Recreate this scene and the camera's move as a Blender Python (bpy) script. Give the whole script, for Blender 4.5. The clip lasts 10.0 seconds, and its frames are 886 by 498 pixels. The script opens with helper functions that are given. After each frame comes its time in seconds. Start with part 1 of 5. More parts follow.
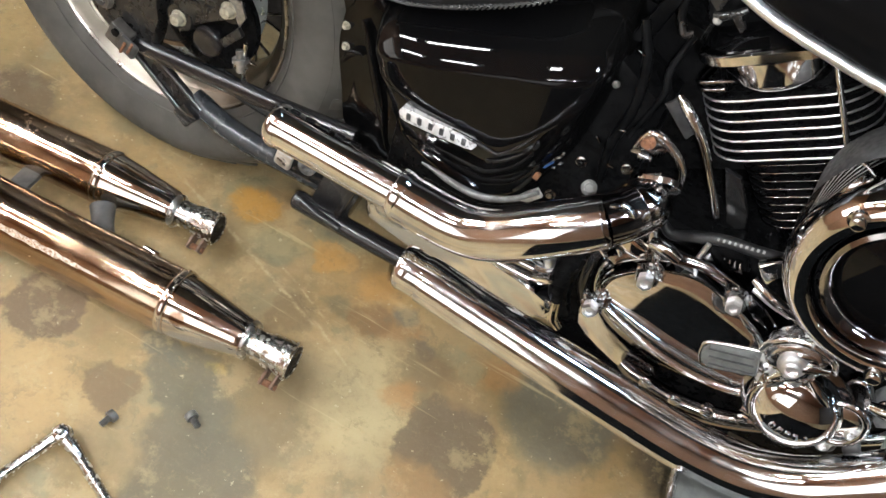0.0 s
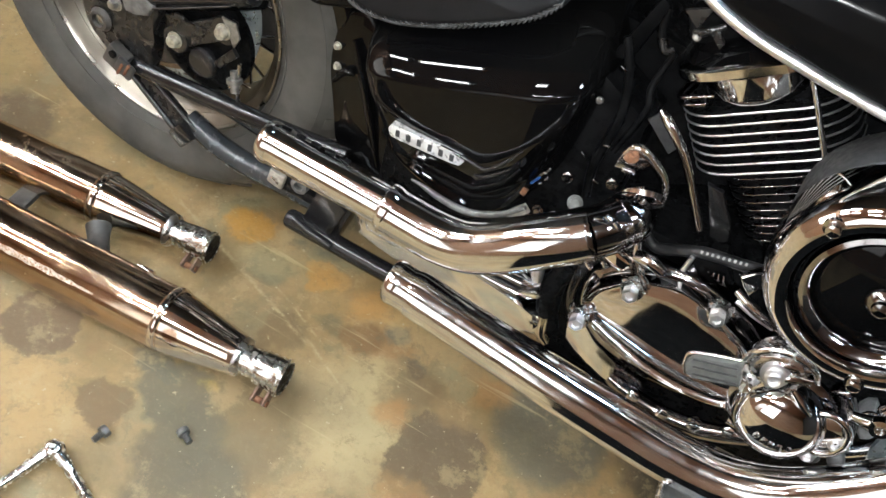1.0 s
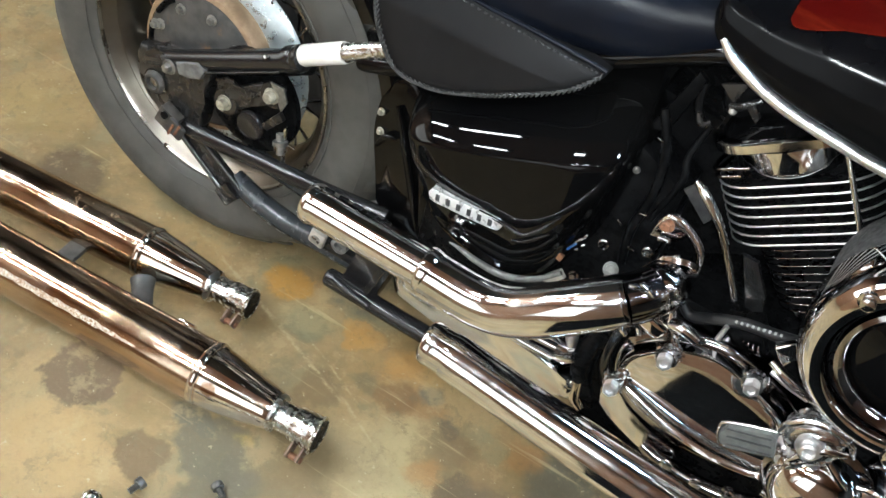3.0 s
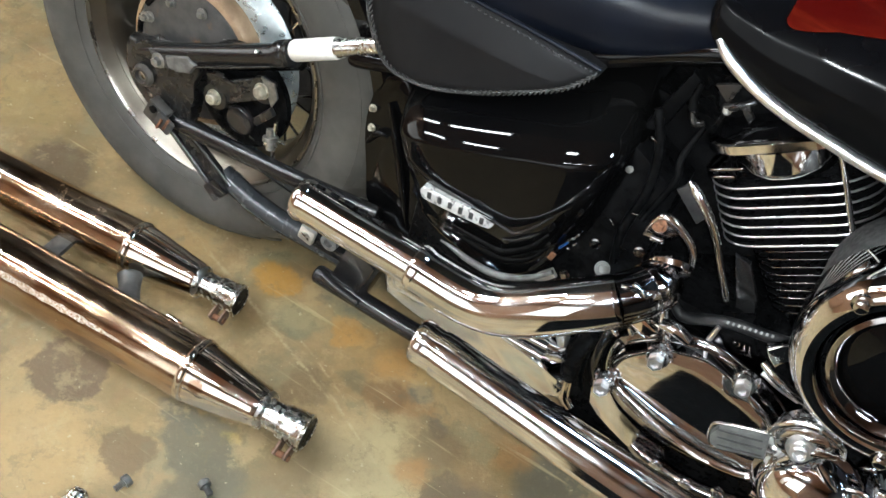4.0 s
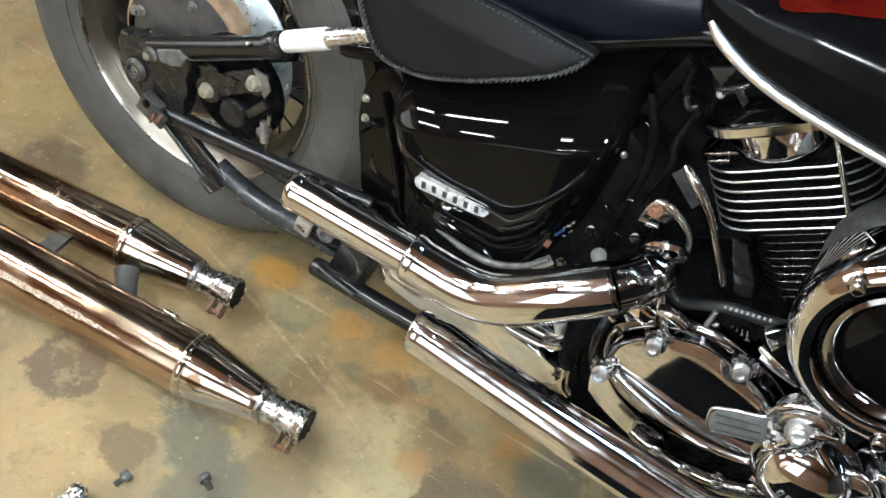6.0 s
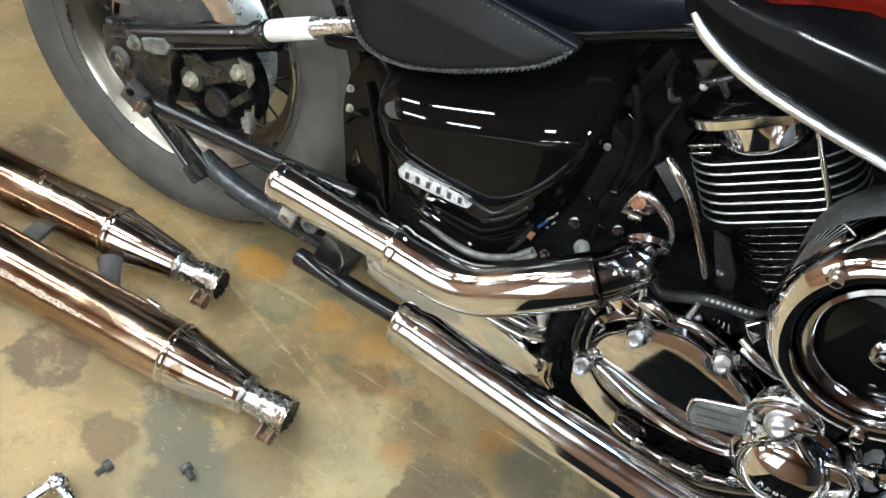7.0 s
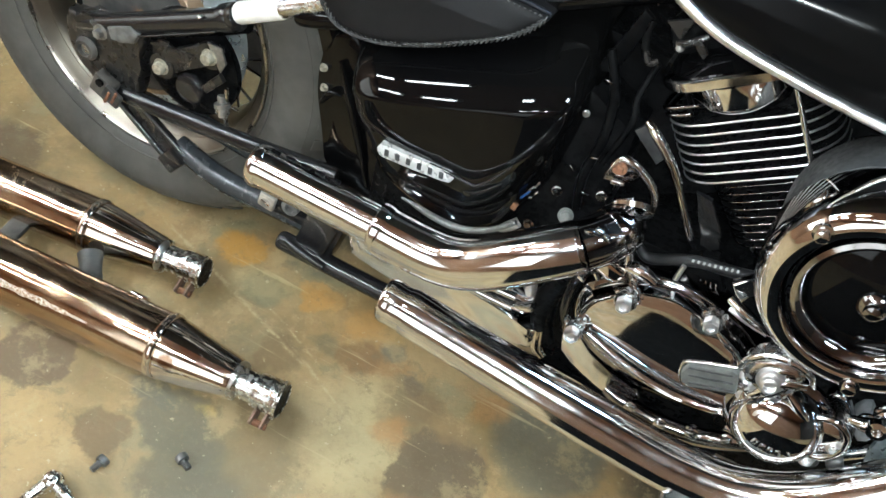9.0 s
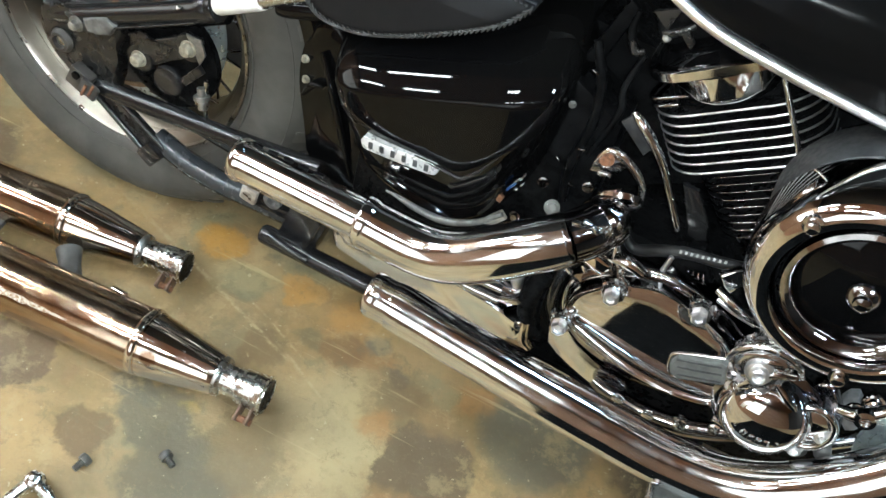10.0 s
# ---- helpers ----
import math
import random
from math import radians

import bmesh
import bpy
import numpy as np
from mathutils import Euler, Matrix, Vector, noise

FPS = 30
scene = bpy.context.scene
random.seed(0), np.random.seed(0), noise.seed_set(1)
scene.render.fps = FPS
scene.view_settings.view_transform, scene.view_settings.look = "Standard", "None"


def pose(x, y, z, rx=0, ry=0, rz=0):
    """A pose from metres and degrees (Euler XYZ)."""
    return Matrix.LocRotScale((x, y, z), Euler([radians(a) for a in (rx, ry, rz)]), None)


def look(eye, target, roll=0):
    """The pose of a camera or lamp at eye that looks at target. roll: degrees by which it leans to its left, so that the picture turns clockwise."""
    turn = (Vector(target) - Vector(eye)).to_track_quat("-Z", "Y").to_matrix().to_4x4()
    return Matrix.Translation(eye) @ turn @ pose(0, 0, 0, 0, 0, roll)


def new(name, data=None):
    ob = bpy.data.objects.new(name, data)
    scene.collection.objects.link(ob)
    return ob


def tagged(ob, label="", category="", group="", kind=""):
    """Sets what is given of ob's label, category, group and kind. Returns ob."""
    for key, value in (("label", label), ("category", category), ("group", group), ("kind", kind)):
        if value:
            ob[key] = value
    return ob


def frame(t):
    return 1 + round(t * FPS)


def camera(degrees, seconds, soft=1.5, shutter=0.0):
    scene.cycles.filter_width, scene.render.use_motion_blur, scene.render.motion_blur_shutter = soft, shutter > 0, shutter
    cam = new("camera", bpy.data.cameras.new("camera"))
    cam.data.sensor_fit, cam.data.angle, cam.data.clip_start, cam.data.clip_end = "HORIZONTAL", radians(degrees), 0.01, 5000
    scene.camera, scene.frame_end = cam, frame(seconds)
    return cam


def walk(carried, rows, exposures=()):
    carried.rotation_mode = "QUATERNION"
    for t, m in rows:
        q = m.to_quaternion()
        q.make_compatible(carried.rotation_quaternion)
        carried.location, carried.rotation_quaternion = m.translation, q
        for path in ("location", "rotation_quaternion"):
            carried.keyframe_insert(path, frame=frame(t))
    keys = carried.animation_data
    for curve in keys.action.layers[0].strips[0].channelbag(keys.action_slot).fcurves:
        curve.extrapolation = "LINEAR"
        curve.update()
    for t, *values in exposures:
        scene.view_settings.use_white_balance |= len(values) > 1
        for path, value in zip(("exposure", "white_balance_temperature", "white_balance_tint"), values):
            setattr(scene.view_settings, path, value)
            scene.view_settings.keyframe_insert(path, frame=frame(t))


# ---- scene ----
cam = camera(50.0, 10.0)
PATH = [
    (0, (0.739, -0.84, 1.201), (0.393, 0.32, -0.391), 15.6),
    (0.5, (0.763, -0.856, 1.202), (0.356, 0.323, -0.362), 14.2),
    (1, (0.766, -0.858, 1.202), (0.383, 0.348, -0.346), 14.8),
    (1.5, (0.767, -0.855, 1.205), (0.4, 0.367, -0.335), 15.6),
    (2, (0.773, -0.86, 1.209), (0.345, 0.364, -0.314), 14.2),
    (2.5, (0.767, -0.871, 1.22), (0.261, 0.372, -0.263), 13.0),
    (2.7, (0.766, -0.871, 1.22), (0.2631, 0.3791, -0.2578), 12.9),
    (3.8, (0.757, -0.868, 1.215), (0.2747, 0.3761, -0.2747), 13.8),
    (4, (0.756, -0.868, 1.215), (0.284, 0.39, -0.266), 14.4),
    (4.5, (0.753, -0.87, 1.213), (0.286, 0.389, -0.27), 15.2),
    (5, (0.755, -0.866, 1.212), (0.269, 0.379, -0.276), 14.4),
    (5.2, (0.756, -0.866, 1.212), (0.2797, 0.3825, -0.2765), 14.2),
    (6.3, (0.765, -0.862, 1.211), (0.2972, 0.379, -0.286), 13.3),
    (6.5, (0.766, -0.862, 1.211), (0.307, 0.379, -0.289), 13.8),
    (7, (0.773, -0.861, 1.208), (0.326, 0.389, -0.288), 14.5),
    (7.5, (0.773, -0.855, 1.204), (0.37, 0.411, -0.291), 14.5),
    (8, (0.763, -0.855, 1.198), (0.38, 0.386, -0.323), 14.4),
    (8.5, (0.766, -0.852, 1.2), (0.372, 0.373, -0.331), 12.9),
    (9, (0.764, -0.856, 1.208), (0.383, 0.374, -0.322), 13.1),
    (9.5, (0.758, -0.852, 1.204), (0.395, 0.368, -0.339), 13.5),
    (10, (0.752, -0.848, 1.203), (0.422, 0.383, -0.337), 14.2),
]
EXPOSURES = [(0.0, 0.73, 6200, 9), (1.0, 0.69, 6100, 7), (2.5, 0.67, 5900, 3), (4.5, 0.67, 5880, 4), (7.5, 0.75, 5760, 1), (10.0, 0.68, 5800, 0)]
walk(cam, [(t, look(eye, target, roll)) for t, eye, target, roll in PATH], EXPOSURES)

# ---- world, lamps, exposure ----
world = bpy.data.worlds.new("garage_air")
scene.world = world
world.use_nodes = True
world.node_tree.nodes["Background"].inputs[0].default_value = (0.9, 0.93, 1.0, 1)
world.node_tree.nodes["Background"].inputs[1].default_value = 0.02

LAMPS = [  # x, y, length, width, strength, colour
    (-0.52, -1.00, 0.52, 0.10, 84.0, (1.0, 0.98, 0.95)),
    (-0.52, -1.85, 0.52, 0.10, 90.0, (1.0, 0.98, 0.95)),
    (0.12, -1.85, 0.48, 0.10, 90.0, (1.0, 0.98, 0.95)),
    (-1.46, -1.35, 0.40, 0.08, 80.0, (1.0, 0.98, 0.95)),
    (-1.46, -0.55, 0.64, 0.08, 80.0, (1.0, 0.98, 0.95)),
    (-2.45, -1.35, 0.90, 0.10, 66.0, (1.0, 0.98, 0.95)),
    (-2.45, -0.55, 0.90, 0.10, 66.0, (1.0, 0.98, 0.95)),
    (1.95, -0.85, 0.60, 0.14, 85.0, (0.90, 0.95, 1.0)),
    (1.45, 0.35, 1.25, 0.18, 30.0, (0.55, 0.76, 1.0)),
]
DAYLIGHT = 1.25


# ---- mesh helpers ----
def part(name, bm, material, parent=None, label="", smooth=40):
    mesh = bpy.data.meshes.new(name)
    bmesh.ops.recalc_face_normals(bm, faces=bm.faces)
    bm.to_mesh(mesh)
    bm.free()
    if smooth:
        mesh.shade_smooth()
        mesh.set_sharp_from_angle(angle=radians(smooth))
    mesh.materials.append(material)
    ob = new(name, mesh)
    ob.parent = parent
    if label:
        ob["label"] = label
    return ob


def empty(name, m=None):
    ob = new(name)
    ob.empty_display_size = 0.05
    if m is not None:
        ob.matrix_basis = m
    return ob


def spline(points, steps=6, closed=False):
    """A smooth line through points of any size of tuple."""
    p = [np.array(q, float) for q in points]
    n = len(p)
    out = []
    for i in range(n if closed else n - 1):
        a = p[(i - 1) % n] if closed or i > 0 else 2 * p[0] - p[1]
        b, c = p[i], p[(i + 1) % n]
        d = p[(i + 2) % n] if closed or i + 2 < n else 2 * p[-1] - p[-2]
        for k in range(steps):
            t = k / steps
            out.append(0.5 * (2 * b + (c - a) * t + (2 * a - 5 * b + 4 * c - d) * t * t + (3 * b - 3 * c + d - a) * t ** 3))
    if not closed:
        out.append(p[-1])
    return out


def skin(bm, rings, caps=True, closed_ring=True):
    rows = [[bm.verts.new(v) for v in ring] for ring in rings]
    n = len(rows[0])
    for a, b in zip(rows, rows[1:]):
        for i in range(n if closed_ring else n - 1):
            j = (i + 1) % n
            bm.faces.new((a[i], a[j], b[j], b[i]))
    if caps:
        bm.faces.new(rows[0])
        bm.faces.new(rows[-1][::-1])
    return bm


def tube(points, steps=6, seg=20, bm=None, caps=True, flat=1.0):
    """A round bar along points (x, y, z, radius)."""
    bm = bm or bmesh.new()
    line = spline(points, steps) if steps > 1 else [np.array(q, float) for q in points]
    c = [Vector(q[:3]) for q in line]
    r = [float(q[3]) for q in line]
    up, rings = None, []
    for i, v in enumerate(c):
        way = (c[min(i + 1, len(c) - 1)] - c[max(i - 1, 0)]).normalized()
        if up is None:
            up = way.orthogonal().normalized() if abs(way.z) > 0.95 else (Vector((0, 0, 1)) - way * way.z).normalized()
        up = (up - way * up.dot(way)).normalized()
        side = way.cross(up)
        rings.append([v + r[i] * (math.cos(a) * side * flat + math.sin(a) * up) for a in np.linspace(0, 2 * math.pi, seg, endpoint=False).tolist()])
    return skin(bm, rings, caps)


def lathe(profile, origin, axis, seg=32, bm=None, caps=True):
    """Turns a profile of (radius, height) about an axis."""
    bm = bm or bmesh.new()
    axis = Vector(axis).normalized()
    u = axis.orthogonal().normalized()
    w = axis.cross(u)
    o = Vector(origin)
    rings = [[o + axis * h + max(r, 1e-4) * (math.cos(a) * u + math.sin(a) * w) for a in np.linspace(0, 2 * math.pi, seg, endpoint=False).tolist()] for r, h in profile]
    return skin(bm, rings, caps)


def slab(outline, y0, y1, bevel=0.003, steps=0, bm=None, segments=2):
    """A plate with the outline (x, z) from y0 to y1, with rounded edges."""
    own = bmesh.new()
    pts = spline(outline, steps, True) if steps else outline
    a = [own.verts.new((p[0], y0, p[1])) for p in pts]
    b = [own.verts.new((p[0], y1, p[1])) for p in pts]
    fa, fb = own.faces.new(a), own.faces.new(b[::-1])
    n = len(pts)
    for i in range(n):
        j = (i + 1) % n
        own.faces.new((a[j], a[i], b[i], b[j]))
    if bevel:
        edges = [e for f in (fa, fb) for e in f.edges]
        bmesh.ops.bevel(own, geom=edges, offset=bevel, segments=segments, profile=0.5, affect="EDGES", clamp_overlap=True)
    return merge(bm, own)


def merge(bm, own, m=None):
    if m is not None:
        own.transform(m)
    if bm is None:
        return own
    mesh = bpy.data.meshes.new("scratch")
    own.to_mesh(mesh)
    own.free()
    bm.from_mesh(mesh)
    bpy.data.meshes.remove(mesh)
    return bm


def puffed(outline, y_back, y_edge, rise, steps=5, rings=10, power=2.0, shape=None, round_edge=0.006):
    """A cushioned panel: outline (x, z), flat side wall, then a swelling face that rises towards -y."""
    pts = [np.array(p) for p in spline(outline, steps, True)]
    mid = sum(pts) / len(pts)
    levels = [(1.0, y_back), (1.0, y_edge)]
    for k in range(1, rings):
        s = 1 - k / rings
        levels.append((s, y_edge - rise * (1 - s ** power) ** (1 / power)))
    bm = bmesh.new()
    rows = []
    for s, y in levels:
        row = []
        for p in pts:
            q = mid + (p - mid) * s
            row.append(Vector((q[0], y + (shape(q[0], q[1]) if shape else 0), q[1])))
        rows.append(row)
    skin(bm, rows)
    return bm


def block(centre, size, bevel=0.003, turn=(0, 0, 0), bm=None, segments=2):
    own = bmesh.new()
    bmesh.ops.create_cube(own, size=1)
    own.transform(Matrix.Diagonal((*size, 1)))
    if bevel:
        bmesh.ops.bevel(own, geom=own.edges[:], offset=bevel, segments=segments, profile=0.5, affect="EDGES", clamp_overlap=True)
    return merge(bm, own, pose(*centre, *turn))


def hex_bolt(origin, axis, r=0.007, h=0.006, washer=True, bm=None):
    bm = bm or bmesh.new()
    if washer:
        lathe([(r * 1.5, 0), (r * 1.5, h * 0.3), (r * 1.3, h * 0.4)], origin, axis, 20, bm)
    o = Vector(origin) + Vector(axis).normalized() * h * 0.3
    lathe([(r, 0), (r, h * 0.85), (r * 0.86, h)], o, axis, 6, bm)
    lathe([(r * 0.55, h), (r * 0.5, h * 1.06)], o, axis, 12, bm)
    return bm


# ---- materials ----
def nodes_of(name):
    m = bpy.data.materials.new(name)
    m.use_nodes = True
    t = m.node_tree
    return m, t, t.nodes["Principled BSDF"]


def node(t, kind, **inputs):
    n = t.nodes.new(kind)
    for k, v in inputs.items():
        n.inputs[k].default_value = v
    return n


def noise_of(t, scale, detail=4, rough=0.55, where=None, distort=0.0):
    n = node(t, "ShaderNodeTexNoise", Scale=scale, Detail=detail, Roughness=rough, Distortion=distort)
    if where is None:
        where = t.nodes.new("ShaderNodeTexCoord").outputs["Object"]
    t.links.new(where, n.inputs["Vector"])
    return n.outputs["Fac"]


def ramp(t, fac, a, b, lo=0.35, hi=0.65):
    n = t.nodes.new("ShaderNodeMapRange")
    n.interpolation_type = "SMOOTHSTEP"
    n.inputs[1].default_value, n.inputs[2].default_value = lo, hi
    n.inputs[3].default_value, n.inputs[4].default_value = a, b
    t.links.new(fac, n.inputs[0])
    return n.outputs[0]


def mix(t, fac, a, b, blend="MIX"):
    n = t.nodes.new("ShaderNodeMix")
    n.data_type, n.blend_type = "RGBA", blend
    for value, slot in ((fac, 0), (a, 6), (b, 7)):
        if isinstance(value, (int, float)):
            n.inputs[slot].default_value = value
        elif isinstance(value, tuple):
            n.inputs[slot].default_value = (*value, 1)
        else:
            t.links.new(value, n.inputs[slot])
    return n.outputs[2]


def bump(t, bsdf, height, strength, distance=0.001):
    n = node(t, "ShaderNodeBump", Strength=strength, Distance=distance)
    t.links.new(height, n.inputs["Height"])
    t.links.new(n.outputs[0], bsdf.inputs["Normal"])


def surface(name, a, b, rough=(0.4, 0.6), metal=0.0, scale=40, fine=300, relief=0.15, depth=0.0005, spot=None, spot_at=(0.6, 0.7), spot_scale=25, gloss=0.5, mark=None):
    """Two tones, uneven gloss, fine relief, and spots of dirt or rust."""
    m, t, bsdf = nodes_of(name)
    big = noise_of(t, scale, 5)
    colour = mix(t, ramp(t, big, 0, 1), a, b)
    rgh = ramp(t, noise_of(t, scale * 2.7, 4), rough[0], rough[1])
    if spot:
        s = ramp(t, noise_of(t, spot_scale, 6, 0.65), 0, 1, *spot_at)
        colour = mix(t, s, colour, spot)
        mm = t.nodes.new("ShaderNodeMath")
        mm.operation, mm.use_clamp = "ADD", True
        t.links.new(rgh, mm.inputs[0])
        sc = t.nodes.new("ShaderNodeMath")
        sc.operation = "MULTIPLY"
        t.links.new(s, sc.inputs[0])
        sc.inputs[1].default_value = 0.45
        t.links.new(sc.outputs[0], mm.inputs[1])
        rgh = mm.outputs[0]
        if metal:
            t.links.new(ramp(t, s, metal, 0.1, 0.2, 0.8), bsdf.inputs["Metallic"])
    if metal and not spot:
        bsdf.inputs["Metallic"].default_value = metal
    if mark:  # one rust mark of its own shape: place, radius, colour
        where = t.nodes.new("ShaderNodeTexCoord").outputs["Object"]
        d = t.nodes.new("ShaderNodeVectorMath")
        d.operation = "DISTANCE"
        t.links.new(where, d.inputs[0])
        d.inputs[1].default_value = mark[0]
        wob = t.nodes.new("ShaderNodeMath")
        wob.operation = "MULTIPLY_ADD"
        t.links.new(noise_of(t, 140, 4), wob.inputs[0])
        wob.inputs[1].default_value = mark[1] * 0.9
        t.links.new(d.outputs["Value"], wob.inputs[2])
        s2 = ramp(t, wob.outputs[0], 0.85, 0, mark[1] * 1.1, mark[1] * 1.6)
        colour = mix(t, s2, colour, mark[2])
    t.links.new(colour, bsdf.inputs["Base Color"])
    t.links.new(rgh, bsdf.inputs["Roughness"])
    bsdf.inputs["Specular IOR Level"].default_value = gloss
    if relief:
        bump(t, bsdf, noise_of(t, fine, 3), relief, depth)
    return m


chrome = surface("chrome", (0.82, 0.82, 0.82), (0.74, 0.74, 0.74), (0.07, 0.13), 1.0, 14, 60, 0.05, 0.0006)
mirror_chrome = surface("mirror_chrome", (0.80, 0.80, 0.81), (0.74, 0.74, 0.75), (0.03, 0.07), 1.0, 14, 60, 0.03, 0.0005)
old_chrome = surface("old_chrome", (0.78, 0.73, 0.67), (0.68, 0.61, 0.53), (0.06, 0.12), 1.0, 12, 90, 0.06, 0.0006,
                     spot=(0.30, 0.19, 0.11), spot_at=(0.68, 0.80), spot_scale=28, mark=((0.256, -0.337, 0.075), 0.012, (0.26, 0.14, 0.07)))
# brown of the reflected boards is put into the base colour; spots are rust
brown_tint_chrome = surface("reflected_brown_chrome", (0.55, 0.44, 0.335), (0.40, 0.28, 0.18), (0.10, 0.22), 1.0, 9, 90, 0.08, 0.0006, spot=(0.26, 0.15, 0.07), spot_at=(0.60, 0.85), spot_scale=26)
# chrome with its dark reflections and dimness put into the base colour
dimmed_chrome = surface("reflection_darkened_chrome", (0.34, 0.33, 0.33), (0.24, 0.23, 0.23), (0.07, 0.14), 1.0, 40, 90, 0.15, 0.001)
peeled = surface("peeled_plating", (0.75, 0.70, 0.62), (0.42, 0.30, 0.20), (0.35, 0.6), 0.6, 300, 500, 0.6, 0.0012, spot=(0.22, 0.11, 0.05), spot_at=(0.50, 0.62), spot_scale=330)
steel = surface("steel", (0.55, 0.55, 0.54), (0.44, 0.43, 0.41), (0.22, 0.34), 1.0, 30, 400, 0.06)
neck_steel = surface("neck_steel", (0.74, 0.74, 0.72), (0.58, 0.57, 0.54), (0.18, 0.30), 1.0, 50, 260, 0.08)
dark_zinc = surface("dark_zinc", (0.20, 0.20, 0.19), (0.32, 0.31, 0.29), (0.3, 0.45), 0.8, 90, 400, 0.2)
bolt_black = surface("blackened_bolt", (0.085, 0.085, 0.078), (0.15, 0.146, 0.135), (0.3, 0.5), 0.6, 90, 400, 0.2)
zinc = surface("zinc_bolt", (0.62, 0.60, 0.55), (0.42, 0.40, 0.36), (0.35, 0.5), 0.7, 80, 400, 0.2)
rim_alloy = surface("polished_rim_alloy", (0.19, 0.172, 0.142), (0.13, 0.115, 0.094), (0.30, 0.44), 1.0, 8, 200, 0.05)
lip_alloy = surface("rim_lip_alloy", (0.30, 0.285, 0.255), (0.20, 0.185, 0.16), (0.25, 0.38), 1.0, 18, 200, 0.04)
fin_alloy = surface("machined_alloy", (0.92, 0.92, 0.93), (0.84, 0.84, 0.85), (0.28, 0.38), 1.0, 60, 400, 0.1)
alloy = surface("polished_alloy", (0.86, 0.86, 0.87), (0.74, 0.74, 0.75), (0.12, 0.28), 1.0, 60, 400, 0.1)
gloss_black = surface("gloss_black_paint", (0.0018, 0.0018, 0.002), (0.0028, 0.0028, 0.0028), (0.02, 0.045), 0, 9, 50, 0.02, 0.0004, gloss=0.22)
tank_black = surface("tank_black_lacquer", (0.0020, 0.0020, 0.0024), (0.003, 0.003, 0.003), (0.14, 0.19), 0, 9, 50, 0.02, 0.0004, gloss=0.08)
dusty_frame = surface("dusty_frame_paint", (0.008, 0.008, 0.008), (0.016, 0.015, 0.014), (0.24, 0.34), 0, 26, 260, 0.03, spot=(0.022, 0.020, 0.017), spot_at=(0.60, 0.90), spot_scale=30)
blue_black = surface("blue_black_frame", (0.026, 0.030, 0.034), (0.040, 0.043, 0.046), (0.20, 0.28), 0.2, 26, 200, 0.06)
cream_bolt = surface("aged_cream_zinc", (0.34, 0.32, 0.25), (0.20, 0.18, 0.14), (0.45, 0.6), 0.25, 120, 400, 0.25)
hub_flange_steel = surface("hub_flange_steel", (0.52, 0.58, 0.60), (0.40, 0.45, 0.46), (0.25, 0.4), 0.8, 30, 300, 0.1)
ring_black = surface("ring_black_enamel", (0.006, 0.0055, 0.005), (0.009, 0.0085, 0.008), (0.05, 0.10), 0, 20, 120, 0.03, gloss=0.6)
satin_black = surface("satin_black_frame", (0.008, 0.008, 0.009), (0.012, 0.012, 0.012), (0.17, 0.23), 0, 22, 160, 0.04)
engine_black = surface("engine_black", (0.0022, 0.0023, 0.0025), (0.0052, 0.0053, 0.0056), (0.22, 0.40), 0, 40, 300, 0.15, gloss=0.045)
dusty_black = surface("dusty_black", (0.018, 0.017, 0.016), (0.06, 0.055, 0.048), (0.4, 0.65), 0, 24, 260, 0.25)
rubber = surface("tyre_rubber", (0.050, 0.048, 0.042), (0.078, 0.074, 0.064), (0.6, 0.8), 0, 11, 220, 0.25, spot=(0.12, 0.112, 0.096), spot_at=(0.55, 0.8), spot_scale=7)
soft_rubber = surface("black_rubber", (0.014, 0.014, 0.015), (0.03, 0.03, 0.03), (0.4, 0.6), 0, 60, 300, 0.2)
# black for the added floor slab that the chrome reflects
reflection_black = surface("reflection_black", (0.003, 0.003, 0.003), (0.006, 0.006, 0.006), (0.7, 0.9), 0, 30, 300, 0.2, gloss=0.0)
hose_rubber = surface("hose_rubber", (0.010, 0.0105, 0.011), (0.018, 0.018, 0.019), (0.30, 0.42), 0, 60, 300, 0.12, gloss=0.3)
pad_rubber = surface("pad_rubber", (0.065, 0.068, 0.066), (0.10, 0.105, 0.10), (0.45, 0.65), 0, 60, 300, 0.2)
leather = surface("black_leather", (0.0046, 0.0046, 0.0052), (0.0076, 0.0075, 0.0081), (0.50, 0.62), 0, 10, 420, 0.3, gloss=0.19)
# black leather with the blue sheen of the light put into its colour
blue_sheen_leather = surface("blue_sheen_leather", (0.0026, 0.0038, 0.0074), (0.0042, 0.0060, 0.0114), (0.32, 0.44), 0, 10, 420, 0.3, gloss=0.18)
lace = surface("lace", (0.014, 0.014, 0.014), (0.042, 0.042, 0.042), (0.45, 0.6), 0, 90, 400, 0.2)
white_paint = surface("white_paint", (0.80, 0.79, 0.75), (0.72, 0.70, 0.65), (0.4, 0.55), 0, 60, 200, 0.2, spot=(0.10, 0.08, 0.06), spot_at=(0.66, 0.72), spot_scale=60)
clamp_rust = surface("clamp_rust", (0.085, 0.055, 0.038), (0.16, 0.10, 0.065), (0.5, 0.75), 0.2, 90, 300, 0.4)
rust = surface("rust", (0.10, 0.045, 0.022), (0.22, 0.10, 0.05), (0.7, 0.9), 0, 120, 300, 0.5)
dusty_rust = surface("rusty_steel", (0.22, 0.15, 0.09), (0.34, 0.24, 0.15), (0.4, 0.6), 0.4, 30, 200, 0.2)
cast_grey = surface("cast_grey", (0.17, 0.17, 0.165), (0.09, 0.09, 0.085), (0.4, 0.6), 0.3, 60, 300, 0.3)
